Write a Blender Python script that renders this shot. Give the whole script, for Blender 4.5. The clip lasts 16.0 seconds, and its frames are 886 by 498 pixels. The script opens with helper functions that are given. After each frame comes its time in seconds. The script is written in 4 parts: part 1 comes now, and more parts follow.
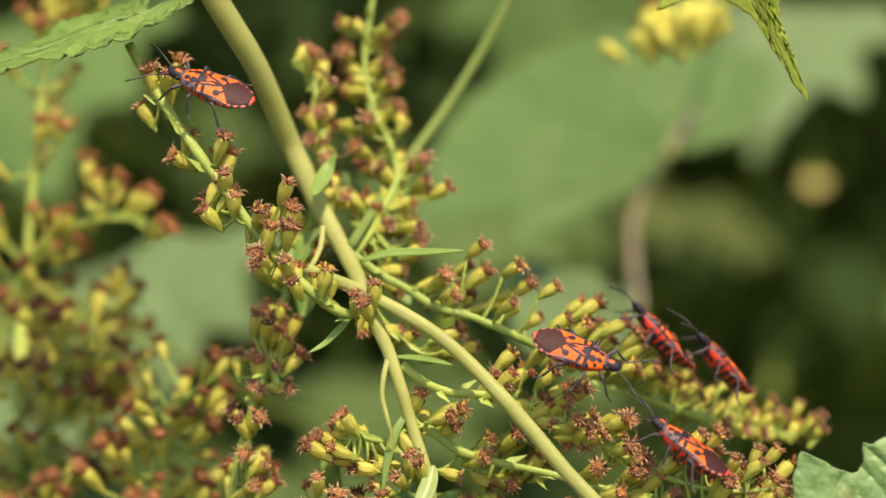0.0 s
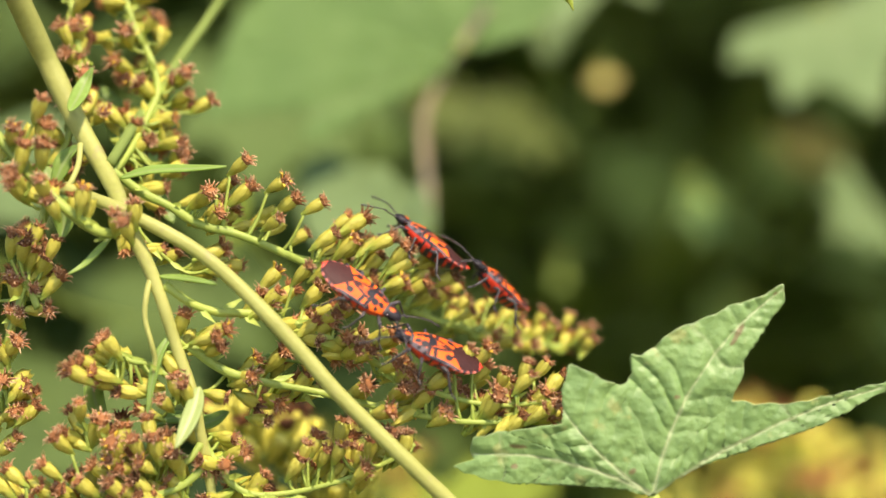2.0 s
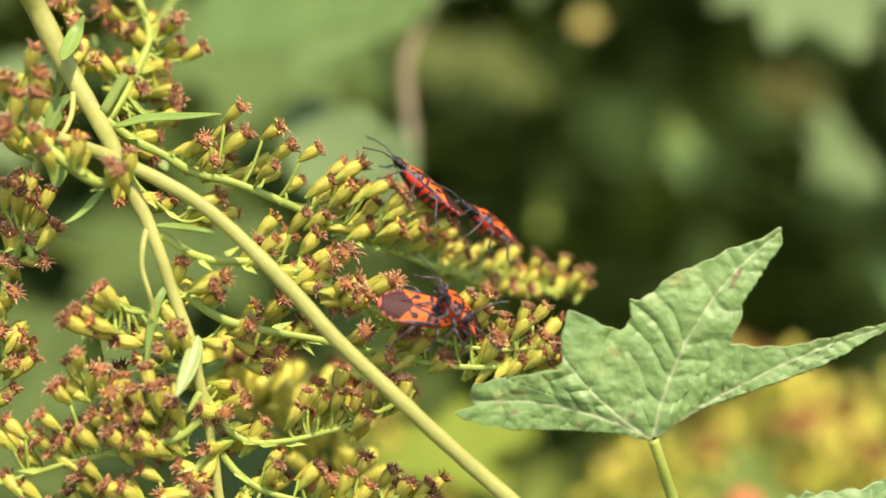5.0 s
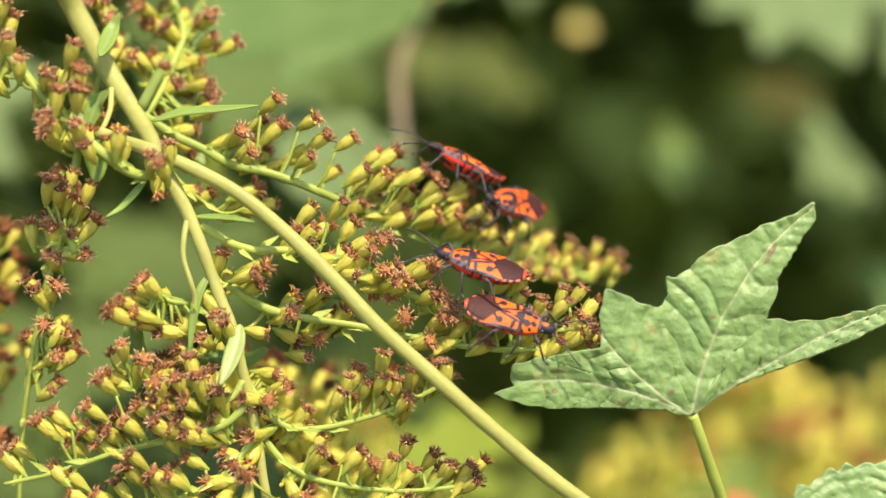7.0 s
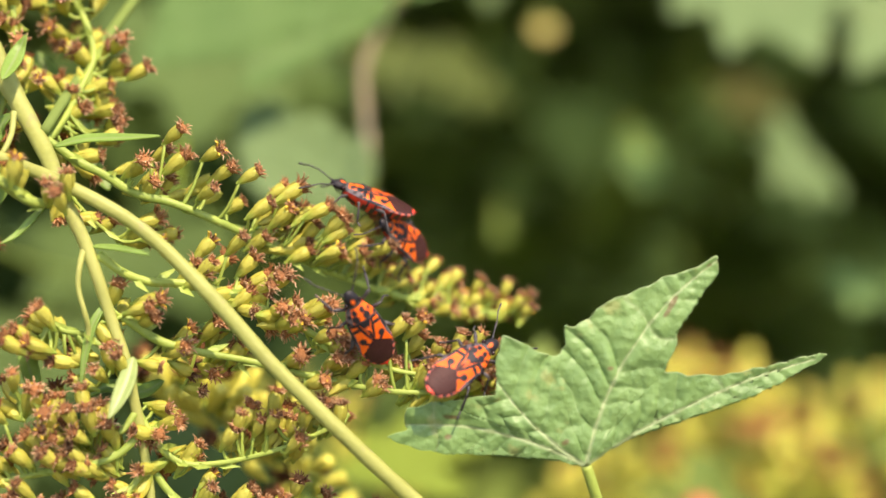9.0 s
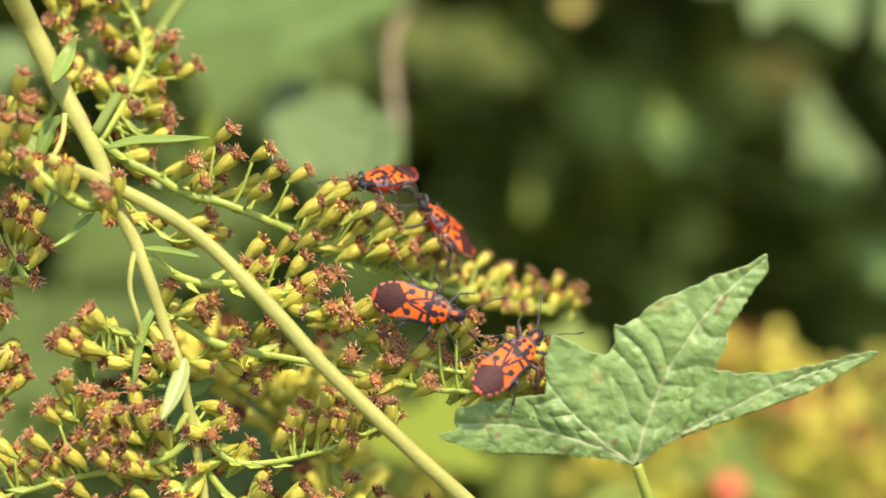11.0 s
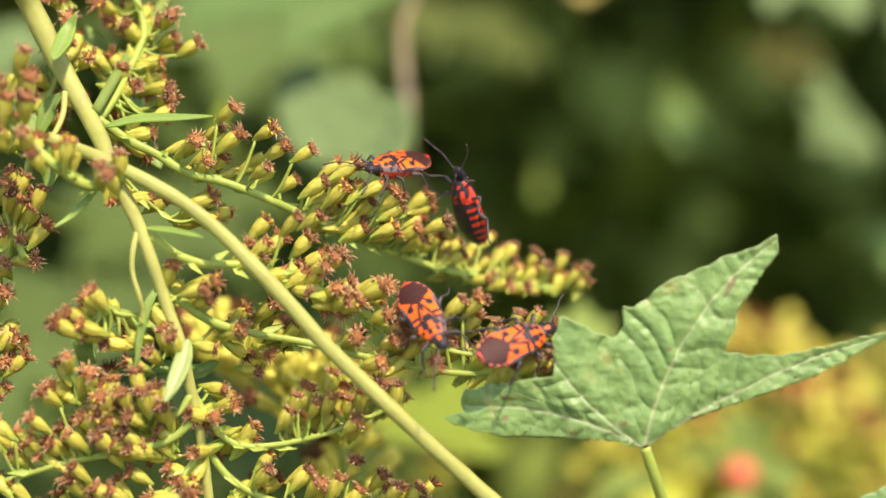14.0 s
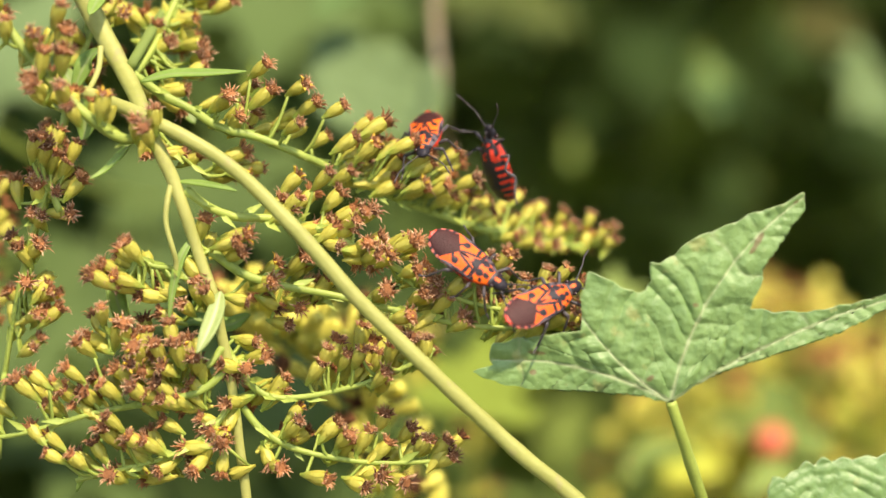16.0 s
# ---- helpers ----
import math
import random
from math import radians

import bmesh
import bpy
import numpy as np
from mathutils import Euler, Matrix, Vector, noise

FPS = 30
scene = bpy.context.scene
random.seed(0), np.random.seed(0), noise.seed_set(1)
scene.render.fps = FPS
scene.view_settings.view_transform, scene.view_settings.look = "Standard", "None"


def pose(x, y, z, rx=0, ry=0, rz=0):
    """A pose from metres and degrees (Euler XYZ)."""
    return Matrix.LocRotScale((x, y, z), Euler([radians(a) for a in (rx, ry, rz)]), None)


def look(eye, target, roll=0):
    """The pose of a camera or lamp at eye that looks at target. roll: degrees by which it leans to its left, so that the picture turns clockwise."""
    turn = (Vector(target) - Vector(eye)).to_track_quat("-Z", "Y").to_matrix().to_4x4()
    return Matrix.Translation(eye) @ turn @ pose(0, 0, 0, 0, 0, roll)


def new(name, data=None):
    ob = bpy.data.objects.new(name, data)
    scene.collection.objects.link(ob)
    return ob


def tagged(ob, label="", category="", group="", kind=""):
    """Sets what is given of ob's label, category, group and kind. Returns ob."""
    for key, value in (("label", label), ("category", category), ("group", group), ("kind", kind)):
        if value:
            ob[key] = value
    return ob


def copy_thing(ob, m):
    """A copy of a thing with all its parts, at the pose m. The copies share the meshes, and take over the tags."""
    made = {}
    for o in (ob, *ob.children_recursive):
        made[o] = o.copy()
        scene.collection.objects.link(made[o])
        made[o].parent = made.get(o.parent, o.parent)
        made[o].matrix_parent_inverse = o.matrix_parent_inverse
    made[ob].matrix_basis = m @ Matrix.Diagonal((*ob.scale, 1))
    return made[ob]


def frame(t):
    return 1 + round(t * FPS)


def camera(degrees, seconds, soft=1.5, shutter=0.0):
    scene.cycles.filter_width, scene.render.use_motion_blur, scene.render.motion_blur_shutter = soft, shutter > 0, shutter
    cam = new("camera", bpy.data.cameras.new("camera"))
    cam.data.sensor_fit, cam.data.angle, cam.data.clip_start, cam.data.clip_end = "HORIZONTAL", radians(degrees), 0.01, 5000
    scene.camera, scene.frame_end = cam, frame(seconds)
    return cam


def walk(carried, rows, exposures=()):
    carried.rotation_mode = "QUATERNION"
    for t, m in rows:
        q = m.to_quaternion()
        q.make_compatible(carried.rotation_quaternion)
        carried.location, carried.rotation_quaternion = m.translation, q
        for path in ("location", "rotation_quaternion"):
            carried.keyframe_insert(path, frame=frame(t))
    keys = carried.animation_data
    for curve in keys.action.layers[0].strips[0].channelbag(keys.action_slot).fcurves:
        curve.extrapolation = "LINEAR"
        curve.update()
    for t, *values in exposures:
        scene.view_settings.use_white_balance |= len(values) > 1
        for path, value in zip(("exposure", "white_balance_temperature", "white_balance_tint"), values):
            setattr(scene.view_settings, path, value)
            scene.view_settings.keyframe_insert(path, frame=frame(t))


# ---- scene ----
# The plan: x to the right, y away from the viewer, z up. The plant's places are given on
# an upright plan sheet with a grid of 0.0727 mm, and in millimetres behind that sheet.
GRID, HEIGHT, REACH = 0.0727e-3, 1.05, 0.26825

cam = camera(24.0, 16.0, soft=1.5)
# the place of the eye as the swaying plant has it: seconds, millimetres, degrees
PATH = [
    (0.0, -3.01, -6.15, -12.51, 5.706, 6.150, -1.414),
    (0.5, -3.18, -5.01, -11.93, 2.641, 4.416, -1.569),
    (1.0, -0.74, -3.52, -10.73, 1.521, 3.900, -0.921),
    (1.5, 1.58, -2.47, -10.10, 1.166, 3.613, -0.584),
    (2.0, -0.54, -0.91, -10.57, -0.043, 3.588, -0.018),
    (2.5, -1.18, -0.36, -8.54, 0.127, 3.525, 0.054),
    (3.0, 0.02, 0.89, -8.16, -0.237, 2.782, -0.217),
    (3.5, 3.29, 0.62, -7.36, 0.527, 2.230, -0.212),
    (4.0, -0.98, 0.55, -8.30, -0.956, 2.130, -0.561),
    (4.2, -1.82, 0.46, -8.44, -1.011, 2.010, -0.299),
    (6.3, -5.31, -1.87, -14.74, -0.805, 2.479, 1.163),
    (6.5, -4.99, -1.15, -14.88, -1.136, 3.291, 1.013),
    (7.0, -8.22, -3.39, -14.54, -0.614, 2.527, 2.028),
    (7.5, -3.72, -0.69, -11.56, -1.467, 3.627, -0.553),
    (8.0, -3.51, -1.30, -11.48, -1.378, 1.442, 1.064),
    (8.5, -0.51, -2.63, -8.91, -1.053, 2.153, 0.437),
    (9.0, 4.09, -0.79, -6.62, -0.850, 1.932, -0.136),
    (9.2, 2.67, -2.10, -7.15, -0.947, 2.268, -0.158),
    (11.3, 5.90, -1.21, 1.47, 0.982, 0.222, 0.278),
    (11.5, 5.96, -0.88, 1.96, 0.744, 0.256, 0.021),
    (12.0, 4.63, 0.45, 2.22, -0.120, -0.003, -0.408),
    (12.5, 3.36, 0.76, -0.67, -0.135, 0.091, 0.028),
    (13.0, 4.80, 1.36, 2.41, 0.537, -0.167, 0.032),
    (13.5, 2.81, 2.81, 0.77, -0.250, 0.207, -0.112),
    (14.0, 1.91, 1.81, 0.42, 0.216, -0.128, 0.194),
    (14.5, -0.00, 0.00, 0.00, 0.155, -0.013, 0.180),
    (15.0, 2.65, -0.62, 0.88, 1.219, 0.174, 0.031),
    (15.5, 2.56, -1.78, 0.72, 1.524, 0.347, 0.164),
    (16.0, 1.28, -1.36, -2.22, 0.896, -0.791, -0.278),
]
# the viewer stands and turns: seconds, turn to the side and up, in degrees
VIEW = [(0.0, 6.117, 5.376), (0.5, 3.624, 3.820), (1.0, 1.743, 2.837), (1.5, 0.994, 2.690), (2.0, 0.366, 2.467),
        (2.5, 0.426, 2.235), (3.0, 0.194, 1.613), (3.5, 0.223, 1.334), (4.0, -0.086, 1.006), (4.2, -0.086, 0.835),
        (6.3, -0.314, 1.314), (6.5, -0.406, 1.375), (7.0, -0.316, 1.051), (7.5, -0.331, 0.988), (8.0, -0.885, 1.000),
        (8.5, -1.100, 1.076), (9.0, -1.285, 1.075), (9.2, -1.255, 1.044), (11.3, -0.473, 0.383), (11.5, -0.611, 0.475),
        (12.0, -0.797, 0.134), (12.5, -0.645, -0.051), (13.0, -0.461, -0.050), (13.5, -0.291, -0.002), (14.0, -0.199, -0.001),
        (14.5, 0.000, 0.000), (15.0, 0.354, 0.173), (15.5, 0.510, 0.561), (16.0, 0.680, -0.921)]


def eye(yaw, pitch, x=0.0, y=0.0, z=0.0, roll=0.0):
    return pose(x / 1000, y / 1000 - REACH, HEIGHT + z / 1000, 90 + pitch, roll, yaw)


def between(rows, t):
    """A row's numbers at any time, straight from row to row."""
    a = max((q for q in rows if q[0] <= t), key=lambda q: q[0])
    b = min((q for q in rows if q[0] >= t), key=lambda q: q[0])
    f = 0.0 if a[0] == b[0] else (t - a[0]) / (b[0] - a[0])
    return [u + (v - u) * f for u, v in zip(a[1:], b[1:])]


def sway(t):
    """How far the plant in focus has swung in the wind from its place at rest."""
    x, y, z, yaw, pitch, roll = between(PATH, t)
    return eye(*between(VIEW, t)) @ eye(yaw, pitch, x, y, z, roll).inverted()


walk(cam, [(t, eye(yaw, pitch)) for t, yaw, pitch in VIEW],
     [(0.0, 0.55, 6900, 24), (1.0, 0.63, 6900, 24), (1.5, 0.76, 6900, 24), (2.0, 0.86, 6900, 24), (16.0, 0.88, 6900, 24)])
cam.data.dof.use_dof = True
cam.data.dof.focus_distance = 0.271
cam.data.dof.aperture_fstop = 8.8
cam.data.dof.aperture_blades = 0

# ---- light ----
SUN_UP, SUN_TURN = 50.0, 22.0   # degrees above the horizon; degrees to the right of the viewer's back
world = bpy.data.worlds.new("sky")
scene.world = world
world.use_nodes = True
wn = world.node_tree.nodes
sky = wn.new("ShaderNodeTexSky")
sky.sky_type, sky.sun_disc = "NISHITA", False
sky.sun_elevation, sky.sun_rotation = radians(SUN_UP), radians(180 - SUN_TURN)
world.node_tree.links.new(sky.outputs[0], wn["Background"].inputs[0])
wn["Background"].inputs[1].default_value = 0.15
sun = new("sun", bpy.data.lights.new("sun", "SUN"))
sun.data.energy, sun.data.angle, sun.data.color = 3.5, radians(0.6), (1.0, 0.87, 0.66)
flat = math.cos(radians(SUN_UP))
toward = Vector((flat * math.sin(radians(SUN_TURN)), -flat * math.cos(radians(SUN_TURN)), math.sin(radians(SUN_UP))))
sun.matrix_world = look(toward * 5 + Vector((0, 0, HEIGHT)), (0, 0, HEIGHT))


# ---- materials ----
def surface(name, low, high, scale, rough=0.55, bump=0.3, thin=0.0, glow=(0.3, 0.4, 0.05), vein=None, spec=0.4, speck=None, mask=None, coat=0.0, harsh=False):
    """Two scales of variation between two colours, with relief; thin lets light through; vein and mask are a mesh attribute and the colour that it brings."""
    m = bpy.data.materials.new(name)
    m.use_nodes = True
    low, high = Vector(low), Vector(high)
    low, high = low if harsh else low.lerp(high, 0.45), high * 1.2
    n, link = m.node_tree.nodes, m.node_tree.links.new
    b = n["Principled BSDF"]
    co = n.new("ShaderNodeTexCoord")
    big, fine = n.new("ShaderNodeTexNoise"), n.new("ShaderNodeTexNoise")
    big.inputs["Scale"].default_value, fine.inputs["Scale"].default_value = scale, scale * 7
    big.inputs["Detail"].default_value, fine.inputs["Detail"].default_value = 3, 4
    link(co.outputs["Object"], big.inputs["Vector"])
    link(co.outputs["Object"], fine.inputs["Vector"])
    ob = n.new("ShaderNodeObjectInfo")
    isle = n.new("ShaderNodeNewGeometry")
    add = n.new("ShaderNodeMath")
    add.operation = "MULTIPLY_ADD"
    link(fine.outputs["Fac"], add.inputs[0])
    add.inputs[1].default_value = 0.5
    link(big.outputs["Fac"], add.inputs[2])
    add2 = n.new("ShaderNodeMath")
    add2.operation = "MULTIPLY_ADD"
    link(ob.outputs["Random"], add2.inputs[0])
    add2.inputs[1].default_value = 0.3
    link(add.outputs[0], add2.inputs[2])
    add3 = n.new("ShaderNodeMath")
    add3.operation = "MULTIPLY_ADD"
    link(isle.outputs["Random Per Island"], add3.inputs[0])
    add3.inputs[1].default_value = 0.3
    link(add2.outputs[0], add3.inputs[2])
    span = n.new("ShaderNodeMapRange")
    span.inputs[1].default_value, span.inputs[2].default_value = 0.72, 1.34
    link(add3.outputs[0], span.inputs[0])
    ramp = n.new("ShaderNodeValToRGB")
    ramp.color_ramp.elements[0].color, ramp.color_ramp.elements[1].color = (*low, 1), (*high, 1)
    link(span.outputs[0], ramp.inputs[0])
    colour = ramp.outputs[0]
    if speck:
        sp = n.new("ShaderNodeTexNoise")
        sp.inputs["Scale"].default_value, sp.inputs["Detail"].default_value = scale * 2.2, 5
        link(co.outputs["Object"], sp.inputs["Vector"])
        cut = n.new("ShaderNodeMapRange")
        cut.inputs[1].default_value, cut.inputs[2].default_value = 0.63, 0.70
        link(sp.outputs["Fac"], cut.inputs[0])
        mix = n.new("ShaderNodeMixRGB")
        link(cut.outputs[0], mix.inputs[0])
        link(colour, mix.inputs[1])
        mix.inputs[2].default_value = (*speck, 1)
        colour = mix.outputs[0]
    for spec_of, lo, hi in ((vein, 0.15, 0.9), (mask, 0.42, 0.58)):
        if spec_of:
            at = n.new("ShaderNodeAttribute")
            at.attribute_name = spec_of[0]
            cut = n.new("ShaderNodeMapRange")
            cut.inputs[1].default_value, cut.inputs[2].default_value = lo, hi
            link(at.outputs["Fac"], cut.inputs[0])
            mix = n.new("ShaderNodeMixRGB")
            link(cut.outputs[0], mix.inputs[0])
            link(colour, mix.inputs[1])
            mix.inputs[2].default_value = (*spec_of[1], 1)
            colour = mix.outputs[0]
    link(colour, b.inputs["Base Color"])
    b.inputs["Roughness"].default_value = rough
    b.inputs["Specular IOR Level"].default_value = spec
    b.inputs["Coat Weight"].default_value = coat
    b.inputs["Coat Roughness"].default_value = 0.25
    bp = n.new("ShaderNodeBump")
    bp.inputs["Strength"].default_value, bp.inputs["Distance"].default_value = bump, 0.0003
    link(fine.outputs["Fac"], bp.inputs["Height"])
    link(bp.outputs[0], b.inputs["Normal"])
    if thin:
        tl, mx = n.new("ShaderNodeBsdfTranslucent"), n.new("ShaderNodeMixShader")
        tint = n.new("ShaderNodeMixRGB")
        tint.inputs[0].default_value = 0.6
        link(colour, tint.inputs[1])
        tint.inputs[2].default_value = (*glow, 1)
        link(tint.outputs[0], tl.inputs["Color"])
        mx.inputs[0].default_value = thin
        link(b.outputs[0], mx.inputs[1])
        link(tl.outputs[0], mx.inputs[2])
        link(mx.outputs[0], n["Material Output"].inputs["Surface"])
    return m


M_STEM = surface("stem_green", (0.30, 0.345, 0.07), (0.415, 0.45, 0.125), 160, 0.55, 0.3, 0.2, (0.5, 0.6, 0.08), speck=(0.40, 0.40, 0.14))
M_TWIG = surface("twig_green", (0.17, 0.28, 0.04), (0.31, 0.40, 0.07), 300, 0.5, 0.3)
M_HEAD = surface("involucre", (0.34, 0.355, 0.035), (0.57, 0.555, 0.10), 420, 0.42, 0.3, 0.26, (0.85, 0.84, 0.10), vein=("green", (0.36, 0.50, 0.08)))
M_TUFT = surface("dry_florets", (0.03, 0.011, 0.004), (0.43, 0.185, 0.062), 700, 0.75, 0.3, 0.12, (0.6, 0.27, 0.07), vein=("tip", (0.84, 0.57, 0.32)), harsh=True)
M_RAY = surface("yellow_florets", (0.55, 0.35, 0.02), (0.75, 0.52, 0.05), 500, 0.7, 0.2)
M_LEAF = surface("leaf_green", (0.055, 0.160, 0.040), (0.195, 0.337, 0.104), 130, 0.42, 1.0, 0.16, (0.35, 0.5, 0.05), ("vein", (0.45, 0.56, 0.28)), 0.5, (0.33, 0.42, 0.14), mask=("scar", (0.20, 0.18, 0.07)))
M_LANCE = surface("leaflet_green", (0.13, 0.26, 0.04), (0.25, 0.40, 0.08), 160, 0.45, 0.3, 0.3, (0.4, 0.55, 0.05), ("vein", (0.30, 0.42, 0.14)))
M_PALE = surface("broad_leaf", (0.036, 0.110, 0.019), (0.112, 0.205, 0.053), 45, 0.6, 0.3, 0.2, (0.35, 0.5, 0.08), ("vein", (0.18, 0.24, 0.09)), spec=0.2)
M_DARK = surface("shade_leaf", (0.10, 0.16, 0.034), (0.20, 0.29, 0.066), 14, 0.85, 0.3, 0.10, (0.10, 0.14, 0.02), spec=0.05)
M_MID = surface("thicket_leaf", (0.08, 0.15, 0.03), (0.20, 0.28, 0.07), 20, 0.7, 0.3, 0.2, (0.3, 0.4, 0.05), spec=0.1)
M_LIME = surface("lime_leaf", (0.22, 0.33, 0.03), (0.54, 0.60, 0.09), 25, 0.7, 0.3, 0.3, (0.6, 0.6, 0.05), spec=0.1)
M_SPRING = surface("spring_leaf", (0.13, 0.21, 0.02), (0.24, 0.33, 0.05), 25, 0.7, 0.3, 0.3, (0.5, 0.55, 0.05), spec=0.1)
# deeper green than the other leaves; part shade is put into this colour
M_DEEP = surface("shade_toned_leaf", (0.038, 0.076, 0.017), (0.082, 0.138, 0.036), 30, 0.7, 0.3, 0.15, (0.2, 0.3, 0.04), ("vein", (0.12, 0.17, 0.06)), spec=0.15)
M_GOLD = surface("faded_bloom", (0.42, 0.46, 0.06), (0.72, 0.70, 0.13), 90, 0.7, 0.2, 0.2, (0.8, 0.65, 0.06))
M_BROWN = surface("dry_stalk", (0.22, 0.18, 0.09), (0.38, 0.32, 0.19), 60, 0.7, 0.3)
M_YELLOW = surface("yellowed_leaf", (0.38, 0.34, 0.08), (0.55, 0.49, 0.14), 60, 0.6, 0.2, 0.3, (0.8, 0.7, 0.2))
# glow of sun through the blade is partly put into this base colour
M_GLOW = surface("backlit_tint_leaf", (0.28, 0.42, 0.04), (0.45, 0.56, 0.08), 120, 0.5, 0.3, 0.45, (0.6, 0.75, 0.05), ("vein", (0.5, 0.6, 0.15)))
M_OVAL = surface("pale_leaflet", (0.20, 0.32, 0.08), (0.33, 0.43, 0.14), 160, 0.5, 0.2, 0.25, (0.6, 0.7, 0.2), ("vein", (0.55, 0.62, 0.3)))
M_OLIVE = surface("dull_leaf", (0.055, 0.062, 0.015), (0.105, 0.11, 0.03), 40, 0.8, 0.3, 0.15, (0.3, 0.25, 0.06), spec=0.1)
# yellow-green of a turning leaf, darkened to stand for its shadow side
M_TAWNY = surface("turning_leaf", (0.04, 0.074, 0.011), (0.085, 0.125, 0.023), 60, 0.6, 0.3, 0.2, (0.4, 0.4, 0.06), ("vein", (0.28, 0.28, 0.12)), spec=0.15)
M_SOFT = surface("far_leaf", (0.064, 0.132, 0.042), (0.148, 0.232, 0.088), 60, 0.6, 0.3, 0.2, (0.3, 0.4, 0.08), ("vein", (0.22, 0.28, 0.12)), spec=0.15)
M_SOIL = surface("soil", (0.03, 0.028, 0.015), (0.08, 0.07, 0.035), 9, 0.9, 0.6)
M_FRUIT = surface("red_petal", (0.58, 0.12, 0.06), (0.72, 0.2, 0.1), 200, 0.5, 0.2, 0.2, (0.8, 0.1, 0.03))
BLACK = (0.02, 0.019, 0.022)
M_SHELL = surface("orange_shell", (0.66, 0.075, 0.006), (0.86, 0.15, 0.010), 500, 0.45, 0.4, mask=("mark", BLACK), spec=0.25, vein=("edge", (0.115, 0.095, 0.10)))
M_BELLY = surface("red_belly", (0.45, 0.025, 0.010), (0.62, 0.048, 0.016), 500, 0.4, 0.3, mask=("mark", BLACK), spec=0.5)
M_RIM = surface("pink_rim", (0.34, 0.045, 0.025), (0.52, 0.15, 0.10), 600, 0.45, 0.3, mask=("mark", BLACK))
M_WING = surface("brown_membrane", (0.020, 0.007, 0.006), (0.055, 0.02, 0.016), 350, 0.55, 0.3, spec=0.2)
M_LEG = surface("black_leg", (0.016, 0.015, 0.015), (0.06, 0.055, 0.053), 900, 0.42, 0.4, spec=0.5)
M_EYE = surface("dark_eye", (0.01, 0.006, 0.006), (0.03, 0.012, 0.01), 900, 0.2, 0.1, spec=0.6)


# ---- mesh helpers ----
def P(a, b, d=0.0):
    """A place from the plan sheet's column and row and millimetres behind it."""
    s = GRID * (1 + d / (1000 * REACH))
    return Vector(((a - 784) * s, d / 1000, HEIGHT + (441 - b) * s))


def mesh(name, verts, faces, material, smooth=True, attrs=None):
    me = bpy.data.meshes.new(name)
    me.from_pydata([tuple(v) for v in verts], [], faces)
    me.materials.append(material)
    if smooth:
        me.polygons.foreach_set("use_smooth", [True] * len(me.polygons))
    for key, values in (attrs or {}).items():
        me.attributes.new(key, "FLOAT", "POINT").data.foreach_set("value", values)
    me.update()
    return me


def part(name, me, parent, label="", m=None):
    ob = new(name, me)
    ob.parent = parent
    if m is not None:
        ob.matrix_basis = m
    return tagged(ob, label)


def spline(pts, steps):
    """A smooth line through points (Catmull-Rom)."""
    pts = [Vector(p) for p in pts]
    ext = [pts[0] * 2 - pts[1]] + pts + [pts[-1] * 2 - pts[-2]]
    out = []
    for i in range(1, len(ext) - 2):
        p0, p1, p2, p3 = ext[i - 1:i + 3]
        for k in range(steps):
            t = k / steps
            out.append(0.5 * (2 * p1 + (p2 - p0) * t + (2 * p0 - 5 * p1 + 4 * p2 - p3) * t * t + (3 * p1 - p0 - 3 * p2 + p3) * t ** 3))
    out.append(pts[-1])
    return out


def rooted(pts, x, y, steps=8):
    """A smooth line that runs on straight down to the ground at x, y."""
    line = spline(pts, steps)
    end = line[-1]
    return line + [end.lerp(Vector((x, y, -0.04)), k / 8) for k in range(1, 9)]


def tube(line, r0, r1, sides=8, lumps=0.0, base=0):
    """Vertices and faces of a tapered round stalk along a line."""
    verts, faces, side = [], [], None
    n = len(line)
    for i, p in enumerate(line):
        d = (line[min(i + 1, n - 1)] - line[max(i - 1, 0)]).normalized()
        if side is None:
            side = d.orthogonal().normalized()
        side = (side - d * side.dot(d)).normalized()
        up = d.cross(side)
        r = r0 + (r1 - r0) * i / (n - 1)
        r *= 1 + lumps * noise.noise(p * 300)
        for k in range(sides):
            a = 2 * math.pi * k / sides
            rr = r * (1 + 0.5 * lumps * math.cos(4 * a))
            verts.append(p + rr * (math.cos(a) * side + math.sin(a) * up))
    for i in range(n - 1):
        for k in range(sides):
            a, b = i * sides + k, i * sides + (k + 1) % sides
            faces.append((base + a, base + b, base + b + sides, base + a + sides))
    faces.append(tuple(base + k for k in reversed(range(sides))))
    faces.append(tuple(base + (n - 1) * sides + k for k in range(sides)))
    return verts, faces


class Heap:
    """Gathers verts and faces of one mesh."""
    def __init__(self):
        self.v, self.f = [], []

    def add(self, verts, faces):
        o = len(self.v)
        self.v += verts
        self.f += [tuple(i + o for i in q) for q in faces]

    def tube(self, line, r0, r1, sides=8, lumps=0.0):
        self.add(*tube(line, r0, r1, sides, lumps))

    def mesh(self, name, material, smooth=True):
        return mesh(name, self.v, self.f, material, smooth)


def blot(x, y, spots):
    """1 inside any of the rounded spots (x, y, half length, half width, turn), 0 outside, soft between."""
    v = 0.0
    for sx, sy, a, b, turn in spots:
        c, s = math.cos(radians(turn)), math.sin(radians(turn))
        u, w = (x - sx) * c + (y - sy) * s, -(x - sx) * s + (y - sy) * c
        v = max(v, 1.0 - 0.5 * math.sqrt((u / a) ** 2 + (w / b) ** 2))
    return max(0.0, min(1.0, v + 0.07 * noise.noise(Vector((x * 3.1, y * 3.1, 0.4)))))


MM = 0.001


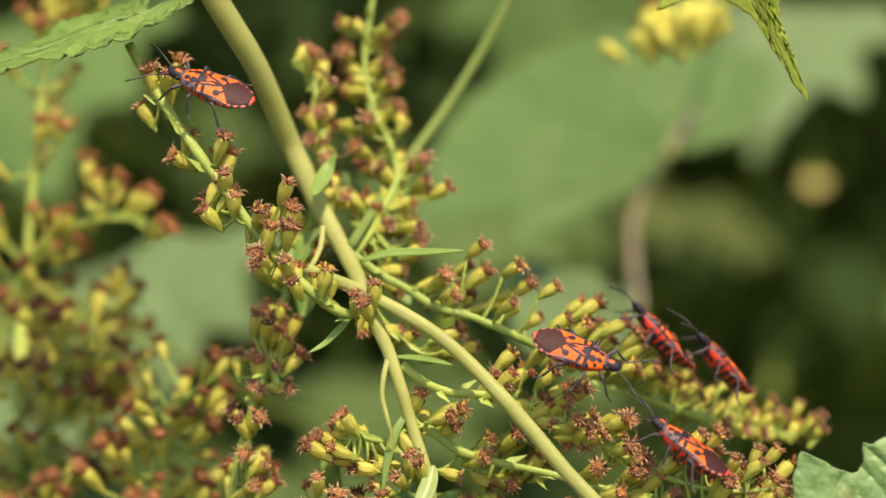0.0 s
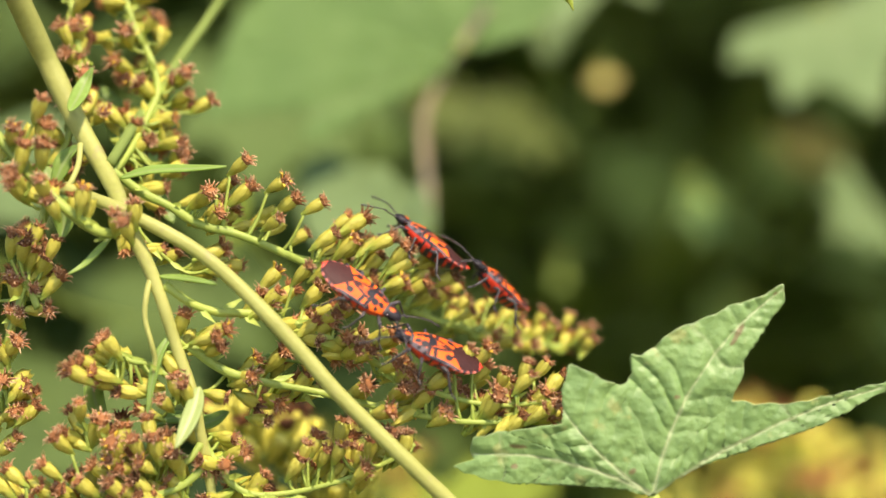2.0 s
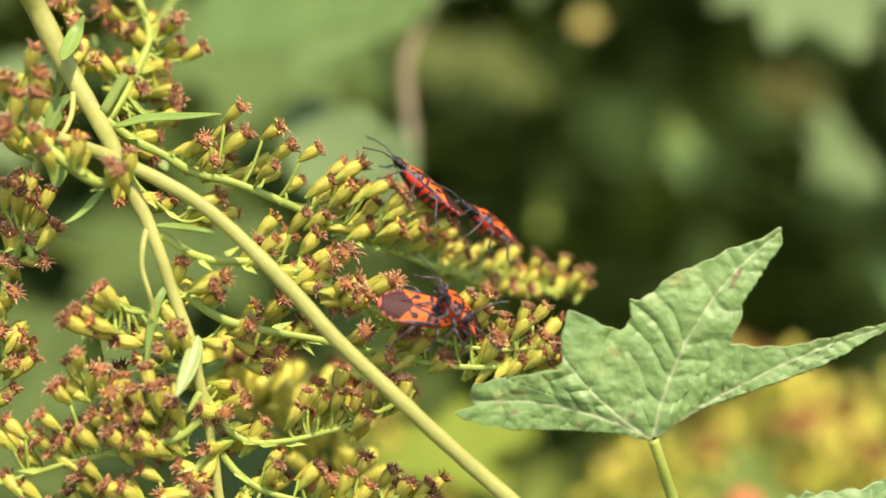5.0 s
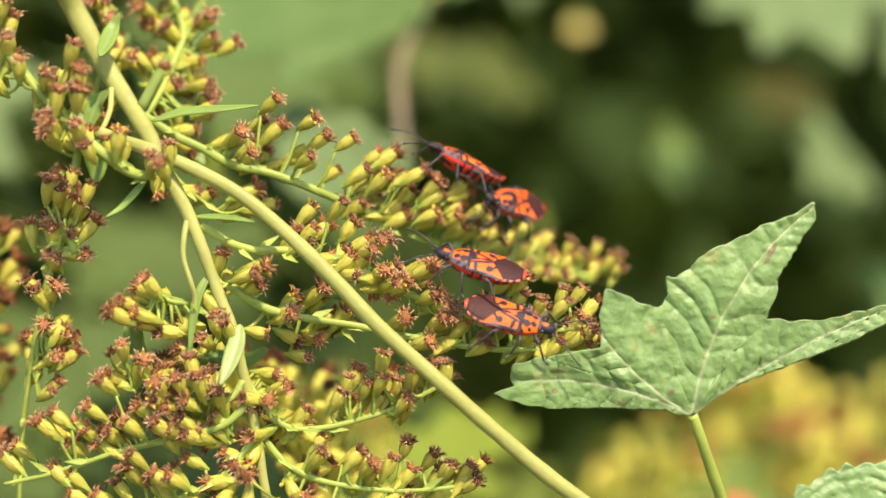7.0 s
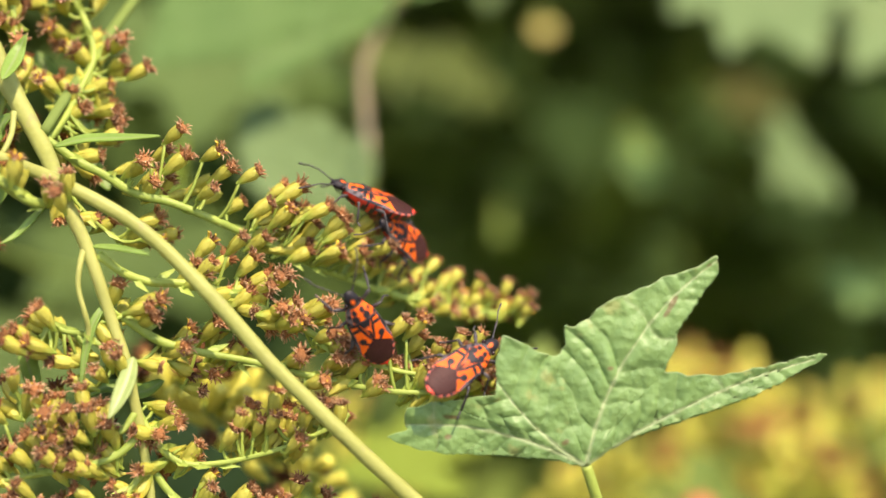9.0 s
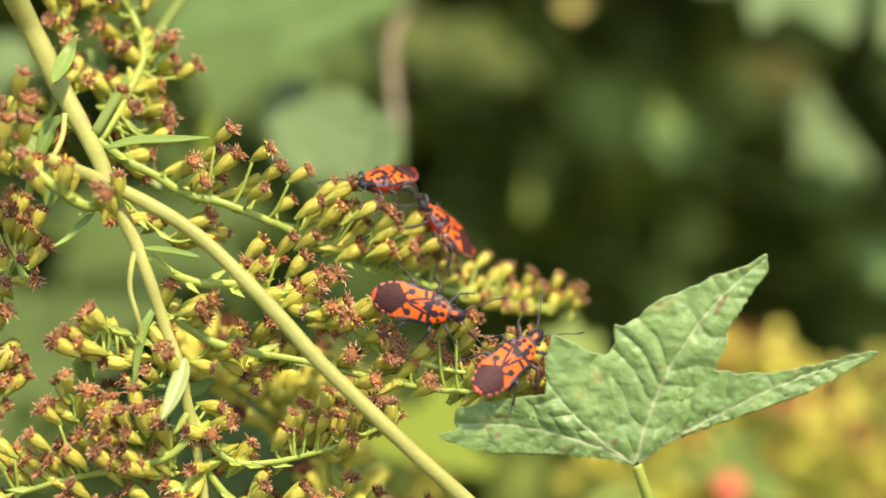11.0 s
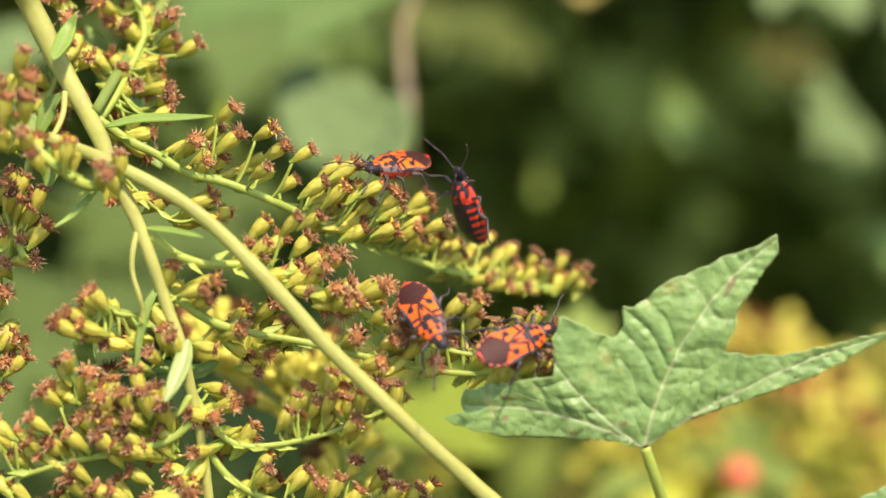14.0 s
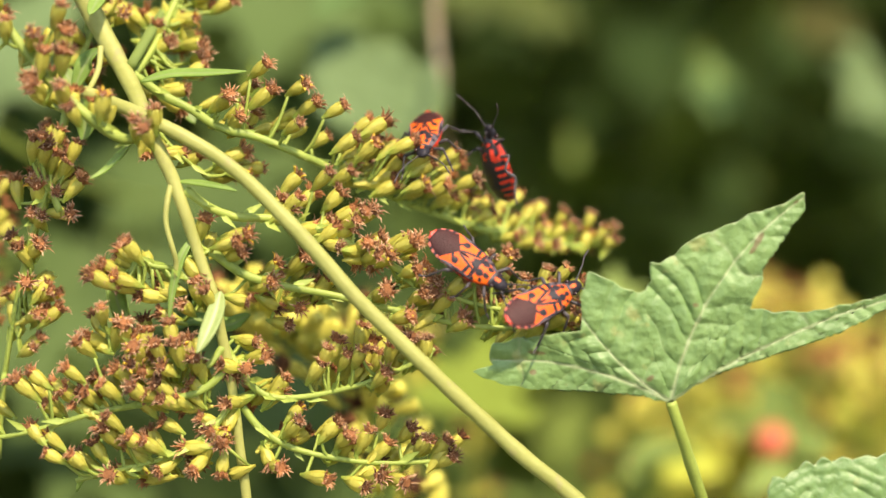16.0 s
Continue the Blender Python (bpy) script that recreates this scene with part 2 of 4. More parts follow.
# ---- goldenrod heads: shared meshes ----
def head_mesh(seed):
    """A spent flower head: an ovoid cup of overlapping narrow bracts, 3.2 mm long, its foot at the origin, along +z."""
    rnd = random.Random(seed)
    h = Heap()
    rings = [(-0.7, 0.2), (0.1, 0.32), (0.8, 0.58), (1.5, 0.80), (2.2, 0.88), (2.8, 0.80), (3.1, 0.66)]
    sides = 9
    v, f = [], []
    for z, r in rings:
        for k in range(sides):
            a = 2 * math.pi * k / sides
            rr = r * (1 + 0.06 * math.cos(3 * a + seed))
            v.append(Vector((rr * math.cos(a), rr * math.sin(a), z)) * MM)
    for i in range(len(rings) - 1):
        for k in range(sides):
            a, b = i * sides + k, i * sides + (k + 1) % sides
            f.append((a, b, b + sides, a + sides))
    f.append(tuple(range(len(v) - sides, len(v))))
    h.add(v, f)
    for row, (z0, z1, r0, r1, n) in enumerate(((-0.2, 1.4, 0.30, 0.76, 5), (0.6, 2.4, 0.54, 0.86, 6), (1.3, 3.3, 0.78, 0.86, 7))):
        for k in range(n):
            a = 2 * math.pi * (k + 0.5 * row) / n + rnd.uniform(-0.15, 0.15)
            w = 0.34
            top = z1 + rnd.uniform(-0.2, 0.2)
            c, s = math.cos(a), math.sin(a)
            def q(off, r, z):
                return Vector((r * c - off * s, r * s + off * c, z)) * MM
            zm = (z0 + top) / 2
            rm = (0.5 * (r0 + r1) if z0 < 1 else max(r0, r1)) + 0.03
            vv = [q(-w * 0.6, r0, z0), q(w * 0.6, r0, z0), q(-w, rm - 0.04, zm), q(0, rm + 0.03, zm), q(w, rm - 0.04, zm), q(0, r1 + 0.02, top)]
            h.add(vv, [(0, 1, 4, 3), (0, 3, 2), (2, 3, 5), (3, 4, 5)])
    tint = [max(0.0, min(1.0, 1.05 - (v.z / MM + 0.5) / 1.9)) for v in h.v]
    return mesh("flower_head", h.v, h.f, M_HEAD, True, {"green": tint})


def tuft_mesh(seed, big=1.0, material=None, few=0):
    """The dry brown florets on top of a head: curled spikes round a matted middle."""
    rnd = random.Random(100 + seed)
    h = Heap()
    if not few:
        v, f = [Vector((0, 0, 2.7)) * MM], []
        for i, (z, rr) in enumerate(((2.8, 0.42), (3.05, 0.56), (3.3, 0.58), (3.55, 0.38))):
            for k in range(8):
                a = math.pi * k / 4 + 0.3 * i
                q = rr * big * rnd.uniform(0.72, 1.2)
                v.append(Vector((q * math.cos(a), q * math.sin(a), 2.8 + (z - 2.8) * big + rnd.uniform(-0.12, 0.12))) * MM)
        v.append(Vector((0, 0, 2.8 + 0.8 * big)) * MM)
        for k in range(8):
            f.append((0, 1 + (k + 1) % 8, 1 + k))
            for i in range(3):
                f.append((1 + i * 8 + k, 1 + i * 8 + (k + 1) % 8, 9 + i * 8 + (k + 1) % 8, 9 + i * 8 + k))
            f.append((25 + k, 25 + (k + 1) % 8, 33))
        h.add(v, f)
    tip = [0.0] * len(h.v)
    n = few or rnd.randint(30, 38)
    for k in range(n):
        a = 2 * math.pi * k / n + rnd.uniform(-0.25, 0.25)
        lean = rnd.uniform(0.3, 0.95) if k % 3 else rnd.uniform(0.0, 0.5)
        ln = rnd.uniform(0.75, 1.5) * big
        d = Vector((math.cos(a) * math.sin(lean), math.sin(a) * math.sin(lean), math.cos(lean)))
        e = Vector((math.cos(a) * math.sin(lean + 0.9), math.sin(a) * math.sin(lean + 0.9), math.cos(lean + 0.9)))
        s = d.orthogonal().normalized()
        u = d.cross(s)
        w = rnd.uniform(0.07, 0.115) * (1.9 if few else 1)
        b = Vector((math.cos(a) * 0.32, math.sin(a) * 0.32, rnd.uniform(2.7, 3.0)))
        m_ = b + d * ln * 0.75
        t = m_ + e * ln * rnd.uniform(0.15, 0.4)
        ring0 = [b + w * (math.cos(q) * s + math.sin(q) * u) for q in (0, 2.1, 4.2)]
        ring1 = [m_ + 1.15 * w * (math.cos(q) * s + math.sin(q) * u) for q in (0, 2.1, 4.2)]
        vv = [x * MM for x in ring0 + ring1 + [t]]
        h.add(vv, [(0, 1, 4, 3), (1, 2, 5, 4), (2, 0, 3, 5), (3, 4, 6), (4, 5, 6), (5, 3, 6)])
        pale = rnd.uniform(0.3, 1.2)
        tip += [0.0] * 3 + [0.42 * pale] * 3 + [pale]
    return mesh("tuft", h.v, h.f, material or M_TUFT, False, {"tip": tip})


HEADS = [head_mesh(k) for k in range(5)]
TUFTS = [tuft_mesh(k, 1.42) for k in range(8)] + [tuft_mesh(20 + k, 1.0) for k in range(4)]
GOLDS = [tuft_mesh(40 + k, 1.1, M_RAY, 4) for k in range(2)]
dice = random.Random(7)


def head(parent, tip, lean, size=1.0, twigs=None, foot=None):
    """One flower head whose tuft stands at tip, leaning along lean; a short stalk joins it to foot."""
    lean = lean.normalized()
    k = size * dice.uniform(0.88, 1.12)
    base = tip - lean * 3.4 * MM * k
    turn = lean.to_track_quat("Z", "Y").to_matrix().to_4x4()
    m = Matrix.Translation(base) @ turn @ pose(0, 0, 0, 0, 0, dice.uniform(0, 360)) @ Matrix.Diagonal((k * 1.03, k * 1.03, k * dice.uniform(0.88, 1.06), 1))
    ob = part("flower_head", dice.choice(HEADS), parent, "", m)
    part("tuft", dice.choice(TUFTS), ob)
    if dice.random() < 0.10:
        part("floret", dice.choice(GOLDS), ob)
    if twigs is not None and foot is not None:
        base = base - lean * 0.3 * MM
        mid = (base + foot) / 2 - Vector((0, 0, (base - foot).length * 0.12))
        twigs.tube(spline([foot, mid, base + lean * 0.3 * MM], 3), 0.27 * MM, 0.22 * MM, 5)


def raceme(parent, line, tips, r0=0.6, r1=0.3, d=0.0, slope=0.0, drift=(0.85, 0.55), size=1.0, jitter=2.5, extra=0.55, fill=0.8):
    """A flowering branch: its stalk along line (column, row, depth), and heads with their tufts at tips (column, row)."""
    pts = spline([P(*q) for q in line], 7)
    h = Heap()
    h.tube(pts, r0 * 1.15 * MM, r1 * 1.1 * MM, 8, 0.2)
    more = []
    for a, b in tips:
        if dice.random() < extra:
            foot = min(line, key=lambda q: (q[0] - a) ** 2 + (q[1] - b) ** 2)
            f = dice.uniform(0.1, 0.6)
            more.append((a + (foot[0] - a) * f + dice.uniform(-20, 20), b + (foot[1] - b) * f + dice.uniform(-10, 14)))
    for k, (a, b) in enumerate(list(tips) + more):
        near = min(range(len(pts)), key=lambda i: (P(a, b, d) - pts[i]).length)
        depth = pts[near].y * 1000 + dice.uniform(-jitter, jitter) - 1.0 + (dice.uniform(-1.5, 4) if k >= len(tips) else 0)
        tip = P(a, b, depth)
        near = min(range(len(pts)), key=lambda i: (tip - pts[i]).length)
        back = max(0, near - dice.randint(1, 3))
        along = (pts[min(near + 1, len(pts) - 1)] - pts[max(near - 1, 0)]).normalized()
        lean = along * drift[0] + Vector((0, 0, drift[1])) + (tip - pts[near]).normalized() * 0.7 + Vector((dice.uniform(-.3, .3), dice.uniform(-.75, .1), dice.uniform(-.25, .2)))
        head(parent, tip, lean, size, h, pts[back])
    heads, tufts = Heap(), Heap()
    for k in range(int(len(tips) * fill)):
        a, b = dice.choice(tips)
        foot = min(line, key=lambda q: (q[0] - a) ** 2 + (q[1] - b) ** 2)
        f = dice.uniform(0.0, 0.7)
        spot = P(a + (foot[0] - a) * f + dice.uniform(-28, 28), b + (foot[1] - b) * f + dice.uniform(-14, 20), d)
        near = min(range(len(pts)), key=lambda i: (spot - pts[i]).length)
        spot.y = pts[near].y + dice.uniform(0.0005, 0.005)
        along = (pts[min(near + 1, len(pts) - 1)] - pts[max(near - 1, 0)]).normalized()
        lean = (along * drift[0] + Vector((0, 0, drift[1])) + (spot - pts[near]).normalized() * 0.6 + Vector((dice.uniform(-.4, .4), dice.uniform(-.6, .4), dice.uniform(-.3, .3)))).normalized()
        turn = lean.to_track_quat("Z", "Y").to_matrix() @ Matrix.Rotation(dice.uniform(0, 6.3), 3, "Z")
        kk = size * dice.uniform(0.8, 1.1)
        foot = spot - lean * 3.4 * MM * kk
        for src, dst in ((dice.choice(HEADS), heads), (dice.choice(TUFTS), tufts))[:1 + (k % 3 > 0)]:
            dst.add([foot + turn @ (v.co * kk) for v in src.vertices], [tuple(q.vertices) for q in src.polygons])
        h.tube([pts[max(0, near - 2)], (pts[max(0, near - 2)] + foot) / 2 - Vector((0, 0, 0.0002)), foot], 0.3 * MM, 0.22 * MM, 4)
    tagged(part("flower_head_mass", heads.mesh("flower_head_mass", M_HEAD), parent, "yellow-green flower heads crowded on the branch"), kind="stuff")
    tagged(part("tuft_mass", tufts.mesh("tuft_mass", M_TUFT, False), parent, "brown dry florets crowded on the branch"), kind="stuff")
    for i in range(4, len(pts) - 2, 5):
        along = (pts[i + 1] - pts[i]).normalized()
        out = (along + Vector((dice.uniform(-.5, .5), dice.uniform(-.8, .2), dice.uniform(-.5, .9)))).normalized()
        s = out.cross(Vector((0, -1, 0.4))).normalized()
        ln, w = dice.uniform(2.2, 4.2) * MM, dice.uniform(0.35, 0.6) * MM
        up = s.cross(out)
        p = pts[i]
        h.add([p, p + out * ln * .4 + s * w, p + out * ln * .4 - up * w * .5, p + out * ln * .4 - s * w, p + out * ln + up * w],
              [(0, 2, 1), (0, 3, 2), (1, 2, 4), (2, 3, 4)])
    return part("branch", h.mesh("branch", M_TWIG), parent)


def random_tips(line, n, up, spread, seed):
    """Scattered places above a line on the plan sheet."""
    rnd = random.Random(seed)
    out = []
    for k in range(n):
        t = (k + rnd.random()) / n * (len(line) - 1)
        i = min(int(t), len(line) - 2)
        f = t - i
        a = line[i][0] * (1 - f) + line[i + 1][0] * f
        b = line[i][1] * (1 - f) + line[i + 1][1] * f
        out.append((a + rnd.uniform(-spread, spread), b - rnd.uniform(up[0], up[1])))
    return out


# ---- leaves ----
def broad_leaf(name, base, right, up, profile, size, material, label, veins, bulge=0.0, cup=0.0, teeth=0.03, nteeth=46, rings=26, steps=150, puff=0.4, ribs=6.2, stalk=None, r_stalk=0.8, seed=0, droop=0.0, warp=None, scars=()):
    """A lobed leaf round its foot. profile: rows of (degrees, reach) of the margin; veins: degrees and reach of the main veins. right and up span its plane."""
    right, up = Vector(right).normalized(), Vector(up).normalized()
    up = (up - right * up.dot(right)).normalized()
    nrm = right.cross(up)
    rnd = random.Random(seed)
    turn = np.radians([p[0] for p in profile])
    reach = np.array([p[1] for p in profile], float)
    px, py = reach * np.cos(turn), reach * np.sin(turn)
    run = np.concatenate([[0.0], np.cumsum(np.hypot(np.diff(px), np.diff(py)))])
    at = np.linspace(0.0, run[-1], steps)
    mx, my = np.interp(at, run, px), np.interp(at, run, py)
    dx, dy = np.gradient(mx), np.gradient(my)
    full = np.hypot(dx, dy) + 1e-9
    tall = np.array([rnd.uniform(0.35, 1.3) for _ in range(nteeth + 2)])
    beat = np.arange(steps) * nteeth / steps + 0.25 * np.sin(np.arange(steps) * 31.0 / steps)
    saw = tall[np.clip(beat.astype(int), 0, nteeth + 1)] * (0.65 - np.abs(beat % 1.0 - 0.35)) * 1.6 * teeth
    mx, my = mx + saw * dy / full, my - saw * dx / full
    edge_r, th = np.hypot(mx, my), np.degrees(np.unwrap(np.arctan2(my, mx)))
    th += 360.0 * round((profile[len(profile) // 2][0] - float(np.median(th))) / 360.0)
    verts, vein, scar = [], [], []
    veins = [(*v, 0.0)[:3] for v in veins]
    for j in range(rings + 1):
        s = (j / rings) ** 0.9
        for i in range(steps):
            r = edge_r[i] * s
            ang = warp(r, th[i]) if warp else th[i]
            x, y = r * math.cos(radians(ang)), r * math.sin(radians(ang))
            v, best, side_s = 0.0, 9.0, 0.0
            for va, vr, bend in veins:
                c, sn = math.cos(radians(va)), math.sin(radians(va))
                al, ac = x * c + y * sn, -x * sn + y * c
                ac -= bend * al * max(0.0, 1 - al / vr)
                if al > 0 and abs(ac) < best * 0.999 and al < vr:
                    best, side_s, along = abs(ac), al - abs(ac) * 0.75, al
            if best < 9.0:
                v = max(v, 1 - best / (0.012 + 0.012 * (1 - s)))
                side_s += 0.9 * best * best
                freq = ribs + 0.8 * math.sin(side_s * 9 + seed)
                gap = (side_s * freq + 0.30 * noise.noise(Vector((x * 5, y * 5, 2.0)))) % 1.0
                dist = min(gap, 1 - gap) / freq
                if best > 0.012 and side_s > 0:
                    v = max(v, 0.42 * (1 - dist / 0.010))
                ridge = min(1.0, dist / 0.05) ** 0.6 * min(1.0, best / 0.06) ** 0.6
            else:
                ridge = 0.6
            z = puff * 0.034 * ridge * (0.8 + 1.1 * noise.noise(Vector((x * 4, y * 4, seed)))) + bulge * r * r + 0.022 * noise.noise(Vector((x * 3 + seed, y * 3, 0.3))) + 0.012 * noise.noise(Vector((x * 11 + seed, y * 11, 0.7))) + 0.0045 * noise.noise(Vector((x * 30 + seed, y * 30, 0.2)))
            z += cup * abs(math.sin(radians(th[i] - veins[len(veins) // 2][0]))) * r - droop * r ** 3
            p = Vector(base) + size * (right * x + up * y + nrm * z)
            verts.append(p)
            scar.append(blot(x, y, scars) if scars else 0.0)
            vein.append(max(0.5 if j == rings else 0.0, min(1.0, v)))
    faces = []
    for j in range(rings):
        for i in range(steps - 1):
            a = j * steps + i
            faces.append((a, a + 1, a + steps + 1, a + steps) if j else (a + 1, a + steps + 1, a + steps))
    top = new(name)
    top.location = Vector(base)
    me = mesh("blade", [v - Vector(base) for v in verts], faces, material, True, {"vein": vein, "scar": scar})
    blade = part("blade", me, top)
    sol = blade.modifiers.new("thickness", "SOLIDIFY")
    sol.thickness = 0.00022
    if stalk:
        h = Heap()
        h.tube([q - Vector(base) for q in (rooted(stalk[:-1], *stalk[-1]) if len(stalk[-1]) == 2 else spline(stalk, 6))], r_stalk * MM, r_stalk * 1.2 * MM, 8, 0.1)
        part("stalk", h.mesh("stalk", M_TWIG), top)
    return tagged(top, label, "leaf")


def lance(points, width, label, parent=None, material=None, fold=0.25, seed=0, name="leaflet"):
    """A small lance-shaped leaf along a line, folded at its middle."""
    pts = spline(points, 8)
    n = len(pts)
    verts, faces, vein = [], [], []
    for i, p in enumerate(pts):
        d = (pts[min(i + 1, n - 1)] - pts[max(i - 1, 0)]).normalized()
        t = i / (n - 1)
        w = width * (math.sin(math.pi * min(1, t ** 0.75)) ** 0.8 + 0.06)
        side = d.cross(Vector((0.15, -0.75, 0.65))).normalized()
        nn = side.cross(d)
        for k in range(-3, 4):
            verts.append(p + side * (k / 3 * w) + nn * (abs(k) / 3 * w * fold))
            vein.append(1.0 if k == 0 else 0.0)
    for i in range(n - 1):
        for k in range(6):
            a = i * 7 + k
            faces.append((a, a + 1, a + 8, a + 7))
    me = mesh("leaflet", verts, faces, material or M_LANCE, True, {"vein": vein})
    ob = new(name, me)
    ob.parent = parent
    sol = ob.modifiers.new("thickness", "SOLIDIFY")
    sol.thickness = 0.00018
    return tagged(ob, label)


# ---- ground ----
g = Heap()
n = 60
for j in range(n + 1):
    for i in range(n + 1):
        x, y = (i / n - 0.5), (j / n - 0.5)
        x, y = math.copysign(abs(x * 2) ** 3, x) * 200, math.copysign(abs(y * 2) ** 3, y) * 200
        g.v.append(Vector((x, y, 0.03 * noise.noise(Vector((x * 2, y * 2, 0))))))
for j in range(n):
    for i in range(n):
        a = j * (n + 1) + i
        g.f.append((a, a + 1, a + n + 2, a + n + 1))
tagged(new("ground", g.mesh("ground", M_SOIL)), "dark bare soil under the plants", "ground", kind="structure")

# ---- the goldenrod in focus ----
rod = tagged(new("goldenrod"), "goldenrod panicle gone to seed, yellow-green stems with brown spent flower heads", "plant")
h = Heap()
h.tube(spline([P(-185, -420, -12), P(-95, -270, -6), P(-6, -138, 0), P(50, -28, 6), P(77, 25, 8), P(113, 98, 8), P(153, 172, 6), P(184, 228, 3), P(200, 262, 0), P(205, 284, -2)], 8), 1.9 * MM, 1.0 * MM, 12, 0.1)
part("stem", h.mesh("stem", M_STEM), rod)
h = Heap()
low = P(1150, 1160, -2)
h.tube(rooted([P(104, 246, -1), P(150, 264, -2), P(206, 287, -4), P(288, 329, -5), P(346, 364, -5), P(403, 411, -5), P(471, 479, -6), P(530, 543, -6), P(589, 610, -6), P(657, 677, -6), P(710, 728, -6), P(770, 785, -5), P(833, 842, -4), P(890, 893, -4), P(1000, 985, -3), low], 0.09, 0.03), 0.90 * MM, 1.1 * MM, 12, 0.1)
part("main_stem", h.mesh("main_stem", M_STEM), rod)
twin = tagged(new("goldenrod"), "lower goldenrod panicle with green side stems and brown spent flower heads", "plant")
h = Heap()
h.tube(spline([P(206, 288, -3), P(240, 355, -3), P(264, 407, -3), P(283, 459, -3), P(304, 522, -2), P(336, 615, -2), P(350, 680, -1), P(366, 755, 0), P(382, 875, 1), P(396, 980, 2), P(398, 1100, 4)], 8), 0.95 * MM, 0.60 * MM, 10, 0.12)
h.tube(spline([P(262, 398, -3), P(252, 440, -4), P(250, 480, -4), P(262, 525, -4), P(268, 560, -3), P(258, 640, -2), P(250, 690, -1)], 6), 0.42 * MM, 0.3 * MM, 8, 0.1)
h.tube(spline([P(132, 165, 2), P(128, 205, 1), P(112, 240, 0), P(95, 252, 0)], 6), 0.42 * MM, 0.34 * MM, 8)
part("side_stem", h.mesh("side_stem", M_STEM), twin)
h = Heap()
h.tube(spline([P(540, -420, 36), P(438, -210, 34), P(370, -90, 30), P(303, 10, 24), P(238, 110, 14), P(185, 200, 4)], 6), 0.85 * MM, 0.75 * MM, 8, 0.1)
part("upper_stem", h.mesh("upper_stem", M_MID), twin, "darker green side stem")
raceme(rod, [(189, 212, 5), (242, 250, 6), (290, 274, 6), (347, 308, 5), (412, 325, 5), (476, 350, 6), (532, 374, 8), (580, 397, 9), (632, 420, 11), (684, 442, 14), (732, 459, 17), (800, 480, 20), (900, 503, 25), (980, 512, 28), (1045, 506, 30)],
       [(363, 250), (398, 268), (429, 193), (437, 240), (500, 228), (516, 262), (569, 266), (588, 322), (591, 365), (615, 291), (640, 294), (622, 334), (653, 384), (662, 334), (714, 408), (717, 347), (727, 365), (760, 384), (751, 408), (768, 345), (690, 330), (800, 395)], 0.62, 0.3, 4, extra=0.85, fill=1.2)
raceme(rod, [(720, 455, 16), (800, 482, 20), (900, 505, 25), (980, 514, 28), (1045, 506, 30)],
       [(813, 408), (844, 452), (844, 482), (882, 418), (922, 434), (925, 473), (958, 452), (1008, 452), (980, 468), (1046, 476), (1028, 489), (1036, 505), (1000, 515), (945, 511), (962, 478), (870, 455), (905, 445), (880, 490), (910, 505), (1000, 485), (780, 425), (800, 450)], 0.4, 0.25, 28, drift=(0.9, 0.35), extra=0.8, fill=0.9, size=0.84)
raceme(rod, [(285, 420, -3), (330, 452, -3), (380, 468, -2), (440, 470, -1), (500, 482, 0), (560, 505, 1), (640, 545, 1), (720, 590, 0), (800, 620, -1), (880, 632, -1), (970, 625, -1)],
       [(490, 388), (540, 388), (565, 418), (460, 432), (480, 445), (515, 487), (591, 470), (606, 452), (622, 452), (612, 513), (640, 498), (634, 550), (591, 550), (653, 532), (702, 507), (680, 504), (702, 557), (724, 575), (739, 578), (560, 520), (545, 470)], 0.55, 0.3, 0)
raceme(rod, [(330, 528, -2), (390, 570, -1), (470, 592, 0), (550, 606, 1), (640, 628, 1), (730, 648, 0), (800, 660, -1), (880, 662, -1), (970, 650, -1)],
       [(646, 597), (708, 603), (727, 600), (757, 606), (832, 532), (862, 532), (862, 557), (893, 569), (930, 557), (936, 575), (967, 553), (853, 643), (992, 643), (980, 630), (875, 606), (790, 575), (815, 600), (905, 620), (950, 610), (780, 640), (920, 650), (690, 640)], 0.55, 0.3, -1, drift=(0.85, 0.4))
raceme(rod, [(330, 528, -2), (390, 566, 0), (470, 590, 3), (550, 606, 4)],
       [(453, 545), (497, 537), (520, 582), (543, 575), (490, 628), (372, 505), (395, 498), (320, 470), (310, 580), (440, 580), (400, 620), (470, 660)], 0.3, 0.2, 3)
raceme(twin, [(352, 690, 0), (385, 745, 0), (420, 780, 0), (460, 790, 0), (530, 782, 0), (620, 758, 0), (700, 722, 0), (730, 700, 0)],
       [(430, 715), (465, 752), (412, 690), (540, 700), (578, 708), (605, 655), (632, 705), (645, 740), (530, 725), (715, 680), (690, 684), (602, 700), (560, 680), (655, 690)], 0.5, 0.28, 0)
raceme(twin, [(384, 800, 1), (420, 845, 1), (478, 879, 1), (568, 899, 1), (650, 905, 1), (740, 900, 1)],
       [(495, 800), (492, 828), (562, 828), (645, 812), (615, 845), (650, 865), (690, 840), (720, 855), (755, 862), (700, 870), (580, 850), (440, 915), (540, 935), (610, 950), (680, 940)], 0.45, 0.28, 1)
